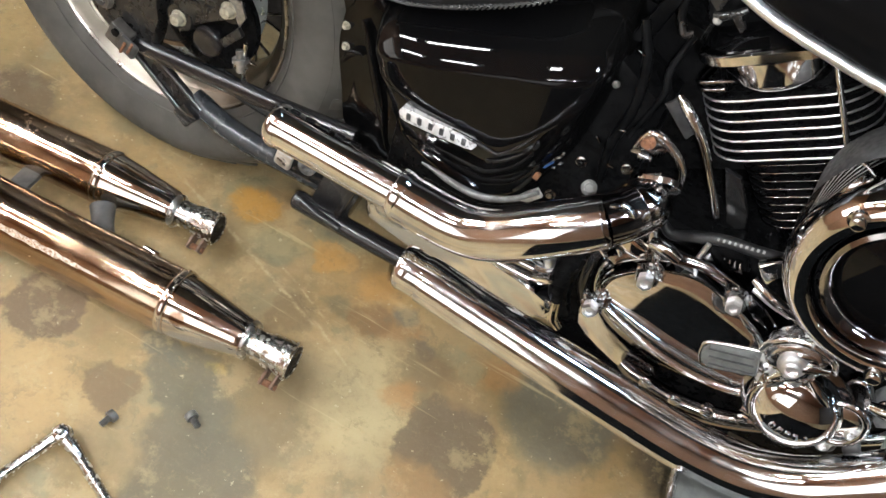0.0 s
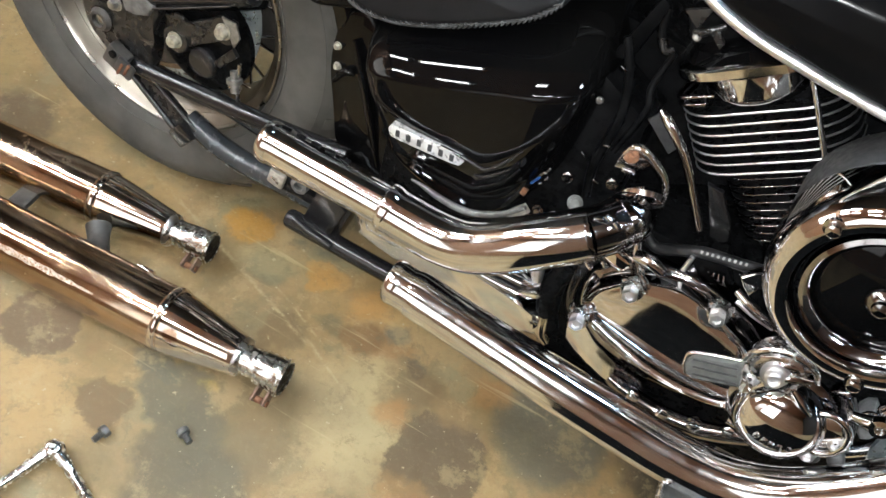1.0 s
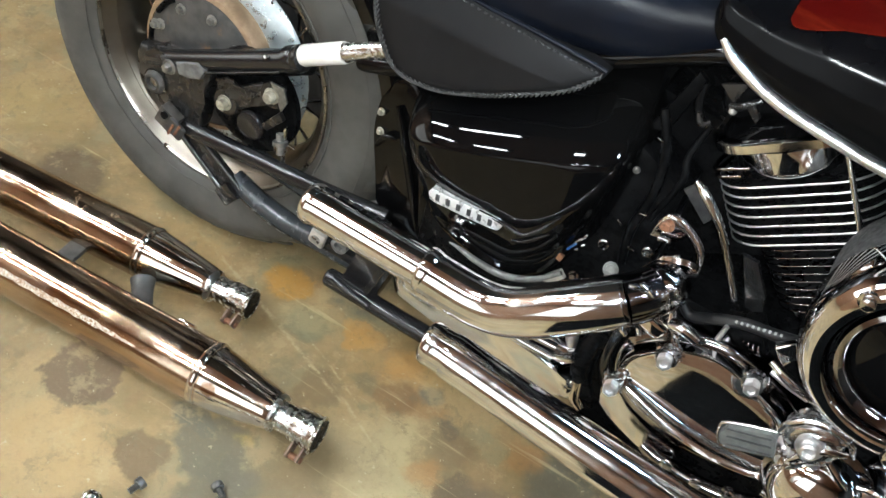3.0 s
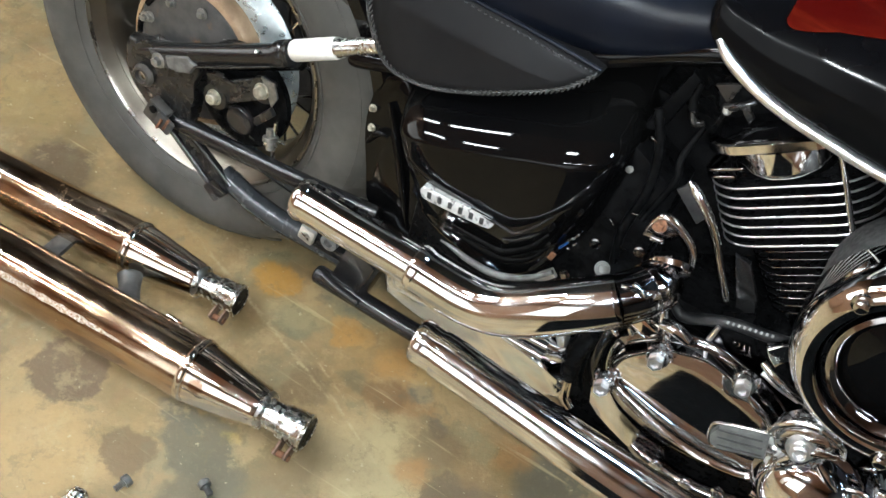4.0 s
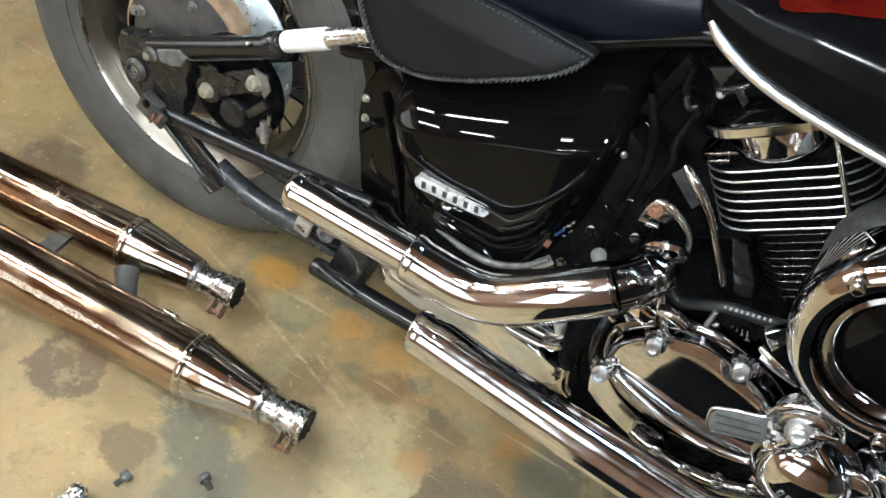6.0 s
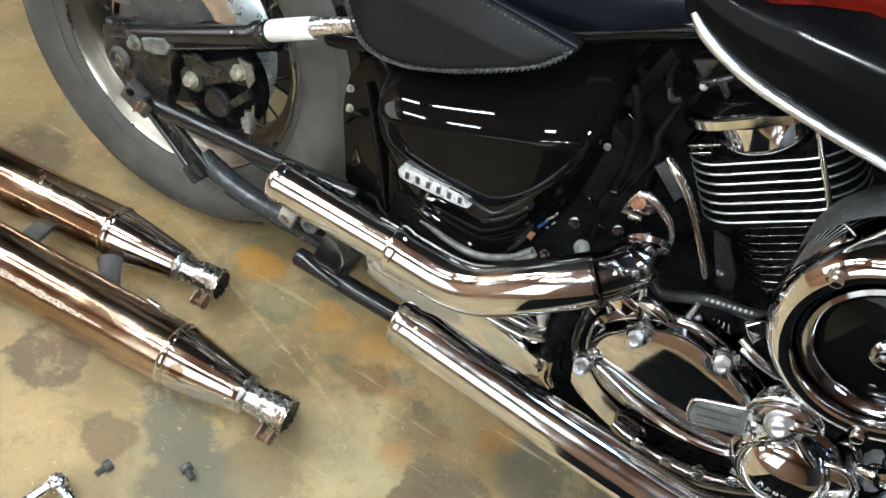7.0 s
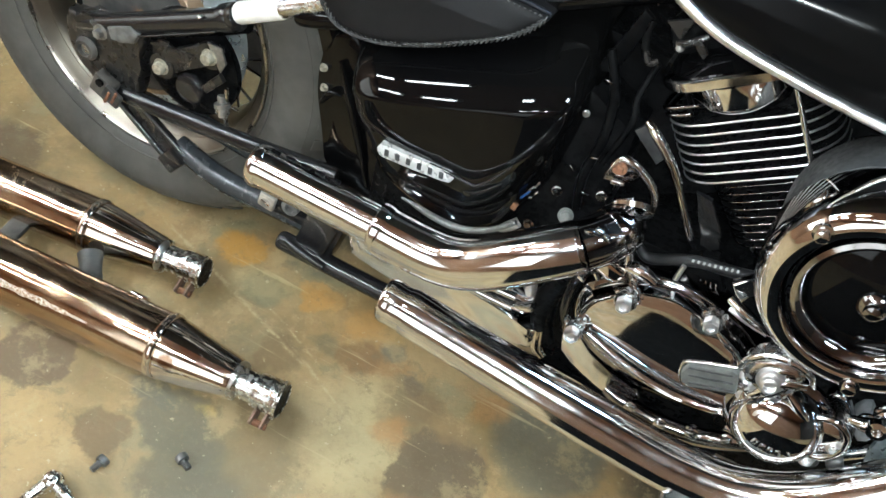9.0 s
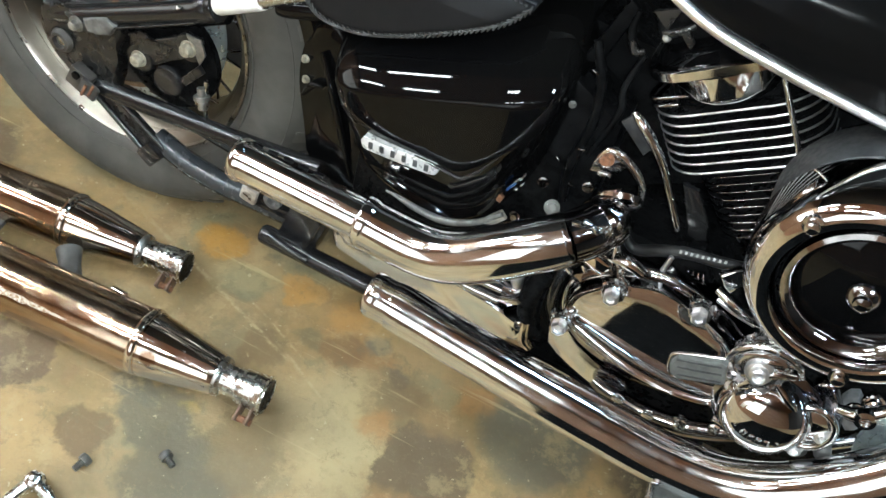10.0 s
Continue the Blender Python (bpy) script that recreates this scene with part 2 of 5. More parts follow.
blue_plastic = surface("blue_plastic", (0.012, 0.05, 0.18), (0.02, 0.07, 0.22), (0.3, 0.4), 0, 60, 300, 0.1)
badge_silver = surface("badge_silver", (0.74, 0.74, 0.73), (0.64, 0.64, 0.63), (0.26, 0.38), 0.55, 60, 300, 0.05)
badge_ink = surface("badge_ink", (0.02, 0.02, 0.02), (0.05, 0.05, 0.05), (0.4, 0.5), 0, 60, 300, 0.1)
code_grey = surface("code_grey", (0.26, 0.26, 0.25), (0.19, 0.19, 0.18), (0.5, 0.6), 0, 60, 300, 0.1)
blue_grey = surface("blue_grey_steel", (0.36, 0.41, 0.42), (0.22, 0.25, 0.26), (0.25, 0.4), 0.8, 40, 300, 0.1)
drum_grey = surface("drum_grey", (0.045, 0.045, 0.045), (0.085, 0.082, 0.077), (0.4, 0.55), 0.4, 30, 250, 0.2, spot=(0.20, 0.12, 0.06), spot_at=(0.6, 0.72), spot_scale=20)


def red_paint():
    """Deep red with slanting orange flame-like brush strokes under clear lacquer."""
    m, t, bsdf = nodes_of("red_tank_paint")
    where = t.nodes.new("ShaderNodeTexCoord").outputs["Object"]
    mp = node(t, "ShaderNodeMapping")
    mp.inputs["Rotation"].default_value = (0, radians(12), 0)
    mp.inputs["Scale"].default_value = (6, 14, 55)
    t.links.new(where, mp.inputs["Vector"])
    f = ramp(t, noise_of(t, 1.0, 3, 0.5, mp.outputs[0], 0.8), 0, 1, 0.5, 0.75)
    t.links.new(mix(t, f, (0.036, 0.0016, 0.0012), (0.075, 0.0070, 0.0026)), bsdf.inputs["Base Color"])
    bsdf.inputs["Roughness"].default_value = 0.10
    bsdf.inputs["Specular IOR Level"].default_value = 0.15
    return m


red = red_paint()

STAINS_AND_SHADE = [  # x, y, radius, stretch, colour, strength, softness
    (0.475, -0.285, 0.110, 0.9, (0.440, 0.352, 0.186), 0.75, 0.72),
    (0.120, -0.500, 0.130, 0.8, (0.400, 0.270, 0.118), 0.75, 0.64),
    (0.400, -0.360, 0.105, 1.2, (0.174, 0.130, 0.065), 0.85, 0.48),
    (0.062, -0.385, 0.060, 1.0, (0.120, 0.081, 0.044), 0.90, 0.12),
    (0.216, -0.437, 0.040, 1.0, (0.160, 0.107, 0.052), 0.88, 0.18),
    (-0.245, -0.110, 0.066, 1.1, (0.102, 0.072, 0.040), 0.80, 0.32),
    (0.526, -0.254, 0.085, 1.4, (0.430, 0.365, 0.205), 0.70, 0.60),
    (0.645, -0.262, 0.074, 1.1, (0.118, 0.088, 0.050), 0.92, 0.10),
    # shade under the engine, painted into the floor
    (0.990, -0.080, 0.140, 0.8, (0.040, 0.036, 0.028), 0.90, 0.30),
    (0.788, -0.215, 0.045, 0.8, (0.300, 0.215, 0.100), 0.75, 0.50),
    (0.664, -0.121, 0.036, 0.9, (0.290, 0.165, 0.062), 0.85, 0.45),
    (0.625, -0.175, 0.040, 0.8, (0.240, 0.160, 0.075), 0.70, 0.50),
    (0.765, -0.125, 0.090, 1.1, (0.120, 0.112, 0.078), 0.88, 0.30),
    (0.285, -0.370, 0.055, 1.0, (0.124, 0.110, 0.070), 0.92, 0.22),
    (0.345, -0.425, 0.060, 1.3, (0.122, 0.107, 0.068), 0.90, 0.24),
    (0.400, -0.500, 0.085, 1.3, (0.122, 0.104, 0.064), 0.88, 0.26),
    (0.235, -0.345, 0.045, 0.5, (0.113, 0.108, 0.074), 0.85, 0.32),
    (0.193, -0.062, 0.046, 0.7, (0.396, 0.216, 0.044), 0.95, 0.36),
    (0.345, -0.082, 0.042, 0.6, (0.40, 0.245, 0.085), 0.92, 0.35),
    (0.493, -0.128, 0.045, 0.9, (0.270, 0.160, 0.065), 0.85, 0.45),
    (0.470, -0.078, 0.034, 0.9, (0.42, 0.28, 0.11), 0.90, 0.40),
    (0.542, -0.141, 0.022, 1.0, (0.095, 0.088, 0.066), 0.80, 0.40),
    # shadow under the bike, painted into the floor
    (0.270, 0.060, 0.120, 0.6, (0.068, 0.069, 0.046), 0.85, 0.48),
    (0.560, -0.175, 0.055, 1.0, (0.143, 0.101, 0.050), 0.75, 0.40),
    (0.265, -0.120, 0.042, 0.8, (0.113, 0.108, 0.068), 0.70, 0.40),
    (0.405, -0.150, 0.035, 0.7, (0.136, 0.119, 0.068), 0.65, 0.40),
    (0.322, -0.335, 0.022, 0.5, (0.400, 0.300, 0.085), 0.60, 0.60),
    # next two: soft shade round the muffler necks, painted in
    (0.330, -0.200, 0.100, 0.9, (0.165, 0.128, 0.066), 0.45, 0.85),
    (0.470, -0.255, 0.085, 0.8, (0.200, 0.150, 0.076), 0.45, 0.80),
    (0.300, -0.480, 0.080, 0.8, (0.165, 0.130, 0.072), 0.40, 0.80),
    (0.343, -0.094, 0.030, 0.8, (0.380, 0.215, 0.060), 0.85, 0.30),
    (0.432, -0.092, 0.034, 0.9, (0.390, 0.220, 0.066), 0.80, 0.60),
    (0.452, -0.150, 0.042, 0.8, (0.200, 0.118, 0.050), 0.85, 0.32),
    (0.352, -0.205, 0.040, 0.9, (0.165, 0.115, 0.056), 0.80, 0.32),
    (0.300, -0.030, 0.055, 0.6, (0.110, 0.108, 0.078), 0.75, 0.50),
    (0.490, -0.112, 0.026, 0.9, (0.130, 0.122, 0.090), 0.80, 0.45),
    (0.255, -0.110, 0.060, 0.6, (0.330, 0.285, 0.150), 0.60, 0.60),
    (0.560, -0.225, 0.030, 1.0, (0.330, 0.180, 0.065), 0.70, 0.60),
    (0.640, -0.330, 0.060, 0.6, (0.276, 0.172, 0.071), 0.75, 0.48),
    (-0.080, -0.030, 0.060, 0.8, (0.158, 0.134, 0.074), 0.65, 0.56),
    (-0.400, -0.020, 0.120, 0.8, (0.304, 0.220, 0.092), 0.65, 0.64),
]


SCRATCHES = [  # middle x, y, angle in degrees, half length, half width, strength
    (0.130, -0.110, -17.5, 0.20, 0.0060, 0.60),
    (0.310, -0.172, -19.0, 0.17, 0.0050, 0.65),
    (0.345, -0.160, -22.0, 0.10, 0.0036, 0.50),
    (0.430, -0.212, -24.0, 0.12, 0.0040, 0.50),
]


def concrete():
    """Old ochre-stained workshop concrete with oil and rust marks, and shade put into its colour."""
    m, t, bsdf = nodes_of("stained_concrete")
    where = t.nodes.new("ShaderNodeTexCoord").outputs["Object"]
    wob = node(t, "ShaderNodeTexNoise", Scale=16.0, Detail=8.0, Roughness=0.66)
    t.links.new(where, wob.inputs["Vector"])
    sub = t.nodes.new("ShaderNodeVectorMath")
    sub.operation = "SUBTRACT"
    t.links.new(wob.outputs["Color"], sub.inputs[0])
    sub.inputs[1].default_value = (0.5, 0.5, 0.5)
    sc = t.nodes.new("ShaderNodeVectorMath")
    sc.operation = "SCALE"
    t.links.new(sub.outputs[0], sc.inputs[0])
    sc.inputs["Scale"].default_value = 0.075
    add = t.nodes.new("ShaderNodeVectorMath")
    add.operation = "ADD"
    t.links.new(where, add.inputs[0])
    t.links.new(sc.outputs[0], add.inputs[1])
    bent = add.outputs[0]
    col = mix(t, ramp(t, noise_of(t, 5.5, 6, 0.6, where, 0.6), 0, 1, 0.36, 0.64), (0.208, 0.150, 0.068), (0.340, 0.242, 0.112))
    col = mix(t, ramp(t, noise_of(t, 9.0, 6, 0.6, bent), 0, 0.75, 0.5, 0.68), col, (0.227, 0.207, 0.120))
    col = mix(t, ramp(t, noise_of(t, 3.3, 5, 0.6, bent), 0, 0.55, 0.52, 0.7), col, (0.315, 0.202, 0.072))
    col = mix(t, ramp(t, noise_of(t, 14, 6, 0.62, bent), 0.0, 0.55, 0.52, 0.66), col, (0.225, 0.142, 0.066))
    for x, y, r, stretch, colour, strength, soft in STAINS_AND_SHADE:
        mp = node(t, "ShaderNodeMapping")
        mp.inputs["Location"].default_value = (-x, -y / stretch, 0)
        mp.inputs["Scale"].default_value = (1, 1 / stretch, 0)
        t.links.new(bent, mp.inputs["Vector"])
        ln = t.nodes.new("ShaderNodeVectorMath")
        ln.operation = "LENGTH"
        t.links.new(mp.outputs[0], ln.inputs[0])
        col = mix(t, ramp(t, ln.outputs["Value"], strength, 0, r * (1 - soft), r * (1 + 0.25 * soft)), col, colour)
    col = mix(t, ramp(t, noise_of(t, 60, 5, 0.7, where), 0.0, 0.34, 0.45, 0.8), col, (0.140, 0.110, 0.056))
    col = mix(t, ramp(t, noise_of(t, 130, 5, 0.7, where), 0.0, 0.14, 0.5, 0.8), col, (0.460, 0.387, 0.225))
    col = mix(t, ramp(t, noise_of(t, 20, 8, 0.72, bent), 0.0, 0.50, 0.54, 0.64), col, (0.156, 0.128, 0.067))
    col = mix(t, ramp(t, noise_of(t, 11, 8, 0.74, where), 0.0, 0.42, 0.53, 0.62), col, (0.400, 0.310, 0.160))
    col = mix(t, ramp(t, noise_of(t, 75, 4, 0.6, where), 0.0, 0.65, 0.655, 0.70), col, (0.46, 0.40, 0.26))
    col = mix(t, ramp(t, noise_of(t, 38, 6, 0.68, bent), 0.0, 0.26, 0.57, 0.68), col, (0.120, 0.094, 0.050))
    for x, y, angle, reach, half, strength in SCRATCHES:
        mp = node(t, "ShaderNodeMapping")
        mp.vector_type = "TEXTURE"
        mp.inputs["Location"].default_value = (x, y, 0)
        mp.inputs["Rotation"].default_value = (0, 0, radians(angle))
        mp.inputs["Scale"].default_value = (reach, half, 1)
        slight = mix(t, 0.16, where, bent)
        t.links.new(slight, mp.inputs["Vector"])
        ln = t.nodes.new("ShaderNodeVectorMath")
        ln.operation = "LENGTH"
        t.links.new(mp.outputs[0], ln.inputs[0])
        worn = t.nodes.new("ShaderNodeMath")
        worn.operation = "MULTIPLY"
        t.links.new(ramp(t, ln.outputs["Value"], strength, 0, 0.0, 1.0), worn.inputs[0])
        t.links.new(ramp(t, noise_of(t, 55, 6, 0.7, where), 0.0, 1.0, 0.40, 0.60), worn.inputs[1])
        col = mix(t, worn.outputs[0], col, (0.470, 0.400, 0.235))
    mp = node(t, "ShaderNodeMapping")
    mp.inputs["Rotation"].default_value = (0, 0, radians(38))
    mp.inputs["Scale"].default_value = (3, 60, 1)
    t.links.new(where, mp.inputs["Vector"])
    col = mix(t, ramp(t, noise_of(t, 1.0, 4, 0.6, mp.outputs[0]), 0.0, 0.5, 0.62, 0.72), col, (0.524, 0.440, 0.255))
    col = mix(t, 1.0, col, (0.86, 0.85, 0.84), "MULTIPLY")
    t.links.new(col, bsdf.inputs["Base Color"])
    t.links.new(ramp(t, noise_of(t, 12, 5, 0.6, where), 0.38, 0.75), bsdf.inputs["Roughness"])
    bump(t, bsdf, noise_of(t, 90, 6, 0.65, where), 0.3, 0.002)
    return m


floor_layer = concrete()


def planks(name, a, b):
    m, t, bsdf = nodes_of(name)
    where = t.nodes.new("ShaderNodeTexCoord").outputs["Object"]
    mp = node(t, "ShaderNodeMapping")
    mp.inputs["Scale"].default_value = (1.5, 14, 14)
    t.links.new(where, mp.inputs["Vector"])
    grain = noise_of(t, 2.0, 6, 0.6, mp.outputs[0], 0.5)
    t.links.new(mix(t, ramp(t, grain, 0, 1, 0.3, 0.7), a, b), bsdf.inputs["Base Color"])
    bsdf.inputs["Roughness"].default_value = 0.6
    bump(t, bsdf, grain, 0.3, 0.002)
    return m


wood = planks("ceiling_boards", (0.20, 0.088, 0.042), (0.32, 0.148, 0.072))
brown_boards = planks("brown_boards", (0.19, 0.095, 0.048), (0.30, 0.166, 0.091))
# lack of light is put into this near-black colour, for dark reflections
shade_boards = planks("shade_boards", (0.014, 0.013, 0.012), (0.030, 0.026, 0.022))
housing_white = surface("lamp_housing", (0.75, 0.75, 0.72), (0.68, 0.68, 0.65), (0.4, 0.5), 0, 20, 100, 0.05)


# ---- the setting ----
def box_between(x0, x1, y0, y1, z0, z1, bm=None):
    return block(((x0 + x1) / 2, (y0 + y1) / 2, (z0 + z1) / 2), (x1 - x0, y1 - y0, z1 - z0), 0, bm=bm)


tagged(part("floor", box_between(-3.0, 3.6, -2.6, 1.5, -0.1, 0), floor_layer, smooth=0),
       "stained ochre concrete garage floor with oil and rust marks and painted shade", "floor", kind="structure")
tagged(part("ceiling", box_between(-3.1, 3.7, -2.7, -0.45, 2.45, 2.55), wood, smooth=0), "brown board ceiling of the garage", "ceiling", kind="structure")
# same ceiling, coloured as if unlit over the motorcycle
tagged(part("ceiling", box_between(-3.1, 3.7, -0.45, 1.6, 2.45, 2.55), shade_boards, smooth=0), "ceiling over the motorcycle, its lack of light put into near-black boards", "ceiling", kind="structure")
for name, x0, x1, y0, y1, skin_of, words in (("wall_north", -3.0, 3.7, 1.5, 1.6, shade_boards, "unseen garage wall, boards coloured near-black to darken reflections"), ("wall_south", -3.0, 3.7, -2.7, -2.6, brown_boards, "plain brown board garage wall"),
                                             ("wall_east", 3.6, 3.7, -2.6, 1.5, shade_boards, "unseen garage wall, boards coloured near-black to darken reflections"), ("wall_west", -3.1, -3.0, -2.7, 1.6, brown_boards, "plain brown board garage wall")):
    if name == "wall_south":  # with an opening for the window
        bm = box_between(x0, -0.75, y0, y1, -0.1, 2.45)
        box_between(0.80, x1, y0, y1, -0.1, 2.45, bm)
        box_between(-0.75, 0.80, y0, y1, -0.1, 0.60, bm)
        box_between(-0.75, 0.80, y0, y1, 2.05, 2.45, bm)
    elif name == "wall_west":  # with a second window
        bm = box_between(x0, x1, y0, -2.40, -0.1, 2.45)
        box_between(x0, x1, -0.60, y1, -0.1, 2.45, bm)
        box_between(x0, x1, -2.40, -0.60, -0.1, 1.10, bm)
        box_between(x0, x1, -2.40, -0.60, 2.10, 2.45, bm)
    else:
        bm = box_between(x0, x1, y0, y1, -0.1, 2.45)
    tagged(part(name, bm, skin_of, smooth=0), words, "wall", kind="structure")


# unseen slab, added so that the chrome covers reflect something black
mat = tagged(part("floor_layer", block((1.38, -1.275, 0.005), (1.28, 1.65, 0.010), 0.003), reflection_black), "unseen black slab on the floor, added to darken reflections", "mat")


def emitter(name, colour, strength):
    m, t, bsdf = nodes_of(name)
    bsdf.inputs["Base Color"].default_value = (0.8, 0.8, 0.8, 1)
    bsdf.inputs["Emission Color"].default_value = (*colour, 1)
    bsdf.inputs["Emission Strength"].default_value = strength
    return m


def window(name, m, width, height, words):
    win = tagged(empty(name, m), words, "window", kind="structure")
    for z in (-1, 1):
        part("window_frame", block((0, 0, z * (height / 2 - 0.015)), (width, 0.06, 0.03), 0.004), housing_white, win)
    for x in (-1, 0, 1):
        part("window_frame", block((x * (width / 2 - 0.015), 0, 0), (0.03, 0.055, height - 0.06), 0.004), housing_white, win)


window("window_1", pose(0.025, -2.65, 1.325), 1.55, 1.45, "wide white-framed garage window with daylight behind it")
window("window_2", pose(-3.05, -1.50, 1.60, 0, 0, 90), 1.80, 1.00, "low white-framed garage window with daylight behind it")
tagged(part("backdrop", block((-0.20, -3.2, 1.1), (5.2, 0.02, 3.2), 0), emitter("daylight", (1.0, 0.97, 0.94), DAYLIGHT), smooth=0), "plain bright daylight outside the window", "daylight", kind="structure")
tagged(part("backdrop", block((-3.6, -1.50, 1.6), (0.02, 3.8, 2.6), 0), emitter("evening_light", (1.0, 0.94, 0.86), DAYLIGHT * 2), smooth=0), "plain warm daylight outside the low window", "daylight", kind="structure")

for x, y, length, width, power, colour in LAMPS:
    lamp = tagged(empty("ceiling_lamp", pose(x, y, 2.45)), "flat white ceiling lamp with a glowing diffuser", "ceiling lamp", "diffuser lamps on the ceiling")
    for dy in (-1, 1):
        part("side_rail", block((0, dy * (width / 2 + 0.012), -0.035), (length + 0.048, 0.024, 0.07), 0.004), housing_white, lamp)
    for dx in (-1, 1):
        part("end_cap", block((dx * (length / 2 + 0.012), 0, -0.035), (0.024, width, 0.07), 0.004), housing_white, lamp)
    part("diffuser", block((0, 0, -0.045), (length, width, 0.012), 0.002), emitter("diffuser_glow", colour, power), lamp)

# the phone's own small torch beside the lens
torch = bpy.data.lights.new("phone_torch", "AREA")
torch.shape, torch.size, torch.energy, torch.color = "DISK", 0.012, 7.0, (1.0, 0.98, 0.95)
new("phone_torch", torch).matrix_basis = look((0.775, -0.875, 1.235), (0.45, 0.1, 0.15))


# ---- the motorcycle: x towards its front, y to its left, z up along its own upright; it leans on its stand ----
bike = tagged(empty("motorcycle", pose(0, 0, 0, -7)), "black cruiser motorcycle with chrome engine covers, its mufflers taken off", "motorcycle")
AXLE = 0.322


def rear_wheel():
    rim = part("rear_wheel", lathe([(0.190, -0.050), (0.207, -0.056), (0.211, -0.060), (0.212, -0.066), (0.208, -0.067), (0.203, -0.060), (0.192, -0.052), (0.180, -0.030),
                                    (0.176, 0.0), (0.180, 0.030), (0.192, 0.052), (0.203, 0.060), (0.208, 0.067), (0.212, 0.060), (0.190, 0.050)],
                                   (0, 0, AXLE), (0, 1, 0), 96, caps=False), rim_alloy, bike, "spoked wheel with a bright alloy rim")
    prof = [(0.209, -0.060), (0.214, -0.069), (0.232, -0.079), (0.250, -0.084), (0.268, -0.085), (0.286, -0.081), (0.298, -0.073), (0.308, -0.061), (0.316, -0.043), (0.320, -0.02), (0.321, 0)]
    prof = prof + [(r, -h) for r, h in prof[-2::-1]]
    tyre = part("tyre", lathe(prof, (0, 0, AXLE), (0, 1, 0), 128, caps=False), rubber, rim, "dusty worn black tyre")
    # tread bars at the shoulder
    bar = part("tread_bar", block((0, -0.058, 0.3092), (0.021, 0.034, 0.004), 0.0012, (40, 0, 0)), rubber, rim)
    for k in range(46):
        ob = bar if k == 0 else new("tread_bar", bar.data)
        ob.parent = rim
        ob.matrix_basis = Matrix.Translation((0, 0, AXLE)) @ Matrix.Rotation(2 * math.pi * k / 46, 4, "Y")
    bm = bmesh.new()
    for r, y in ((0.226, -0.0775), (0.289, -0.0785)):
        ring = [(r - 0.0012, y + 0.001), (r - 0.0006, y - 0.0009), (r + 0.0006, y - 0.0009), (r + 0.0012, y + 0.001)]
        lathe(ring, (0, 0, AXLE), (0, 1, 0), 96, bm, caps=False)
    part("sidewall_rib", bm, rubber, rim)
    part("hub", lathe([(0.03, -0.085), (0.075, -0.082), (0.098, -0.076), (0.104, -0.066), (0.104, -0.03), (0.06, -0.02), (0.05, 0.03), (0.08, 0.04), (0.08, 0.06), (0.03, 0.07)],
                      (0, 0, AXLE), (0, 1, 0), 64), drum_grey, rim, "grey brake drum with a rusty rim")
    part("rim_lip", lathe([(0.206, -0.066), (0.2085, -0.0695), (0.212, -0.0690), (0.213, -0.0655)], (0, 0, AXLE), (0, 1, 0), 96, caps=False), lip_alloy, rim, "thin bright rim lip")
    part("hub_flange", lathe([(0.060, -0.052), (0.110, -0.050), (0.138, -0.040), (0.142, -0.034), (0.138, -0.030), (0.06, -0.034)], (0.015, 0, AXLE), (0, 1, 0), 64), hub_flange_steel, rim, "silver hub flange")
    part("drum_ring", lathe([(0.100, -0.076), (0.107, -0.074), (0.112, -0.066), (0.112, -0.05), (0.104, -0.05)], (0, 0, AXLE), (0, 1, 0), 64, caps=False), dusty_rust, rim)
    for a in (118, 78, 158, 200, 40):
        x, z = 0.080 * math.cos(radians(a)), AXLE + 0.080 * math.sin(radians(a))
        part("hub_bolt", hex_bolt((x, -0.081, z), (0, -1, 0), 0.0055, 0.006), dark_zinc, rim)
    for a0 in (125, 165):
        part("hub_slot", tube([(0.094 * math.cos(radians(a0 + 5 * k)), -0.079, AXLE + 0.094 * math.sin(radians(a0 + 5 * k)), 0.0045) for k in range(6)], 3, 10), engine_black, rim)
    spoke_mesh = {}
    for k in range(36):
        a = 2 * math.pi * k / 36
        lean = 0.55 if k % 2 else -0.55
        side = -1 if k % 4 < 2 else 1
        key = (k % 2, side)
        m = Matrix.Translation((0, 0, AXLE)) @ Matrix.Rotation(a, 4, "Y") @ Matrix.Translation((0, 0, -AXLE))
        if key not in spoke_mesh:
            p = Vector((0.085 * math.sin(lean), side * 0.045, 0.085 * math.cos(lean) + AXLE))
            q = Vector((0.0, side * 0.012, 0.186 + AXLE))
            ob = part("spoke", tube([(*p, 0.0021), (*q, 0.0021)], 1, 8), chrome, rim)
            spoke_mesh[key] = ob.data
        else:
            ob = new("spoke", spoke_mesh[key])
            ob.parent = rim
        ob.matrix_basis = m
    return rim


rear_wheel()
# slab added to keep the gaps between the spokes dark
part("spoke_gap_screen", slab([(-0.05, 0.24), (0.10, 0.20), (0.33, 0.22), (0.36, 0.30), (0.36, 0.46), (0.20, 0.50), (0.00, 0.42), (-0.06, 0.34)], 0.088, 0.105, 0.006, 3), dusty_black, bike, "added dark slab on the far side of the wheel, behind the spokes")


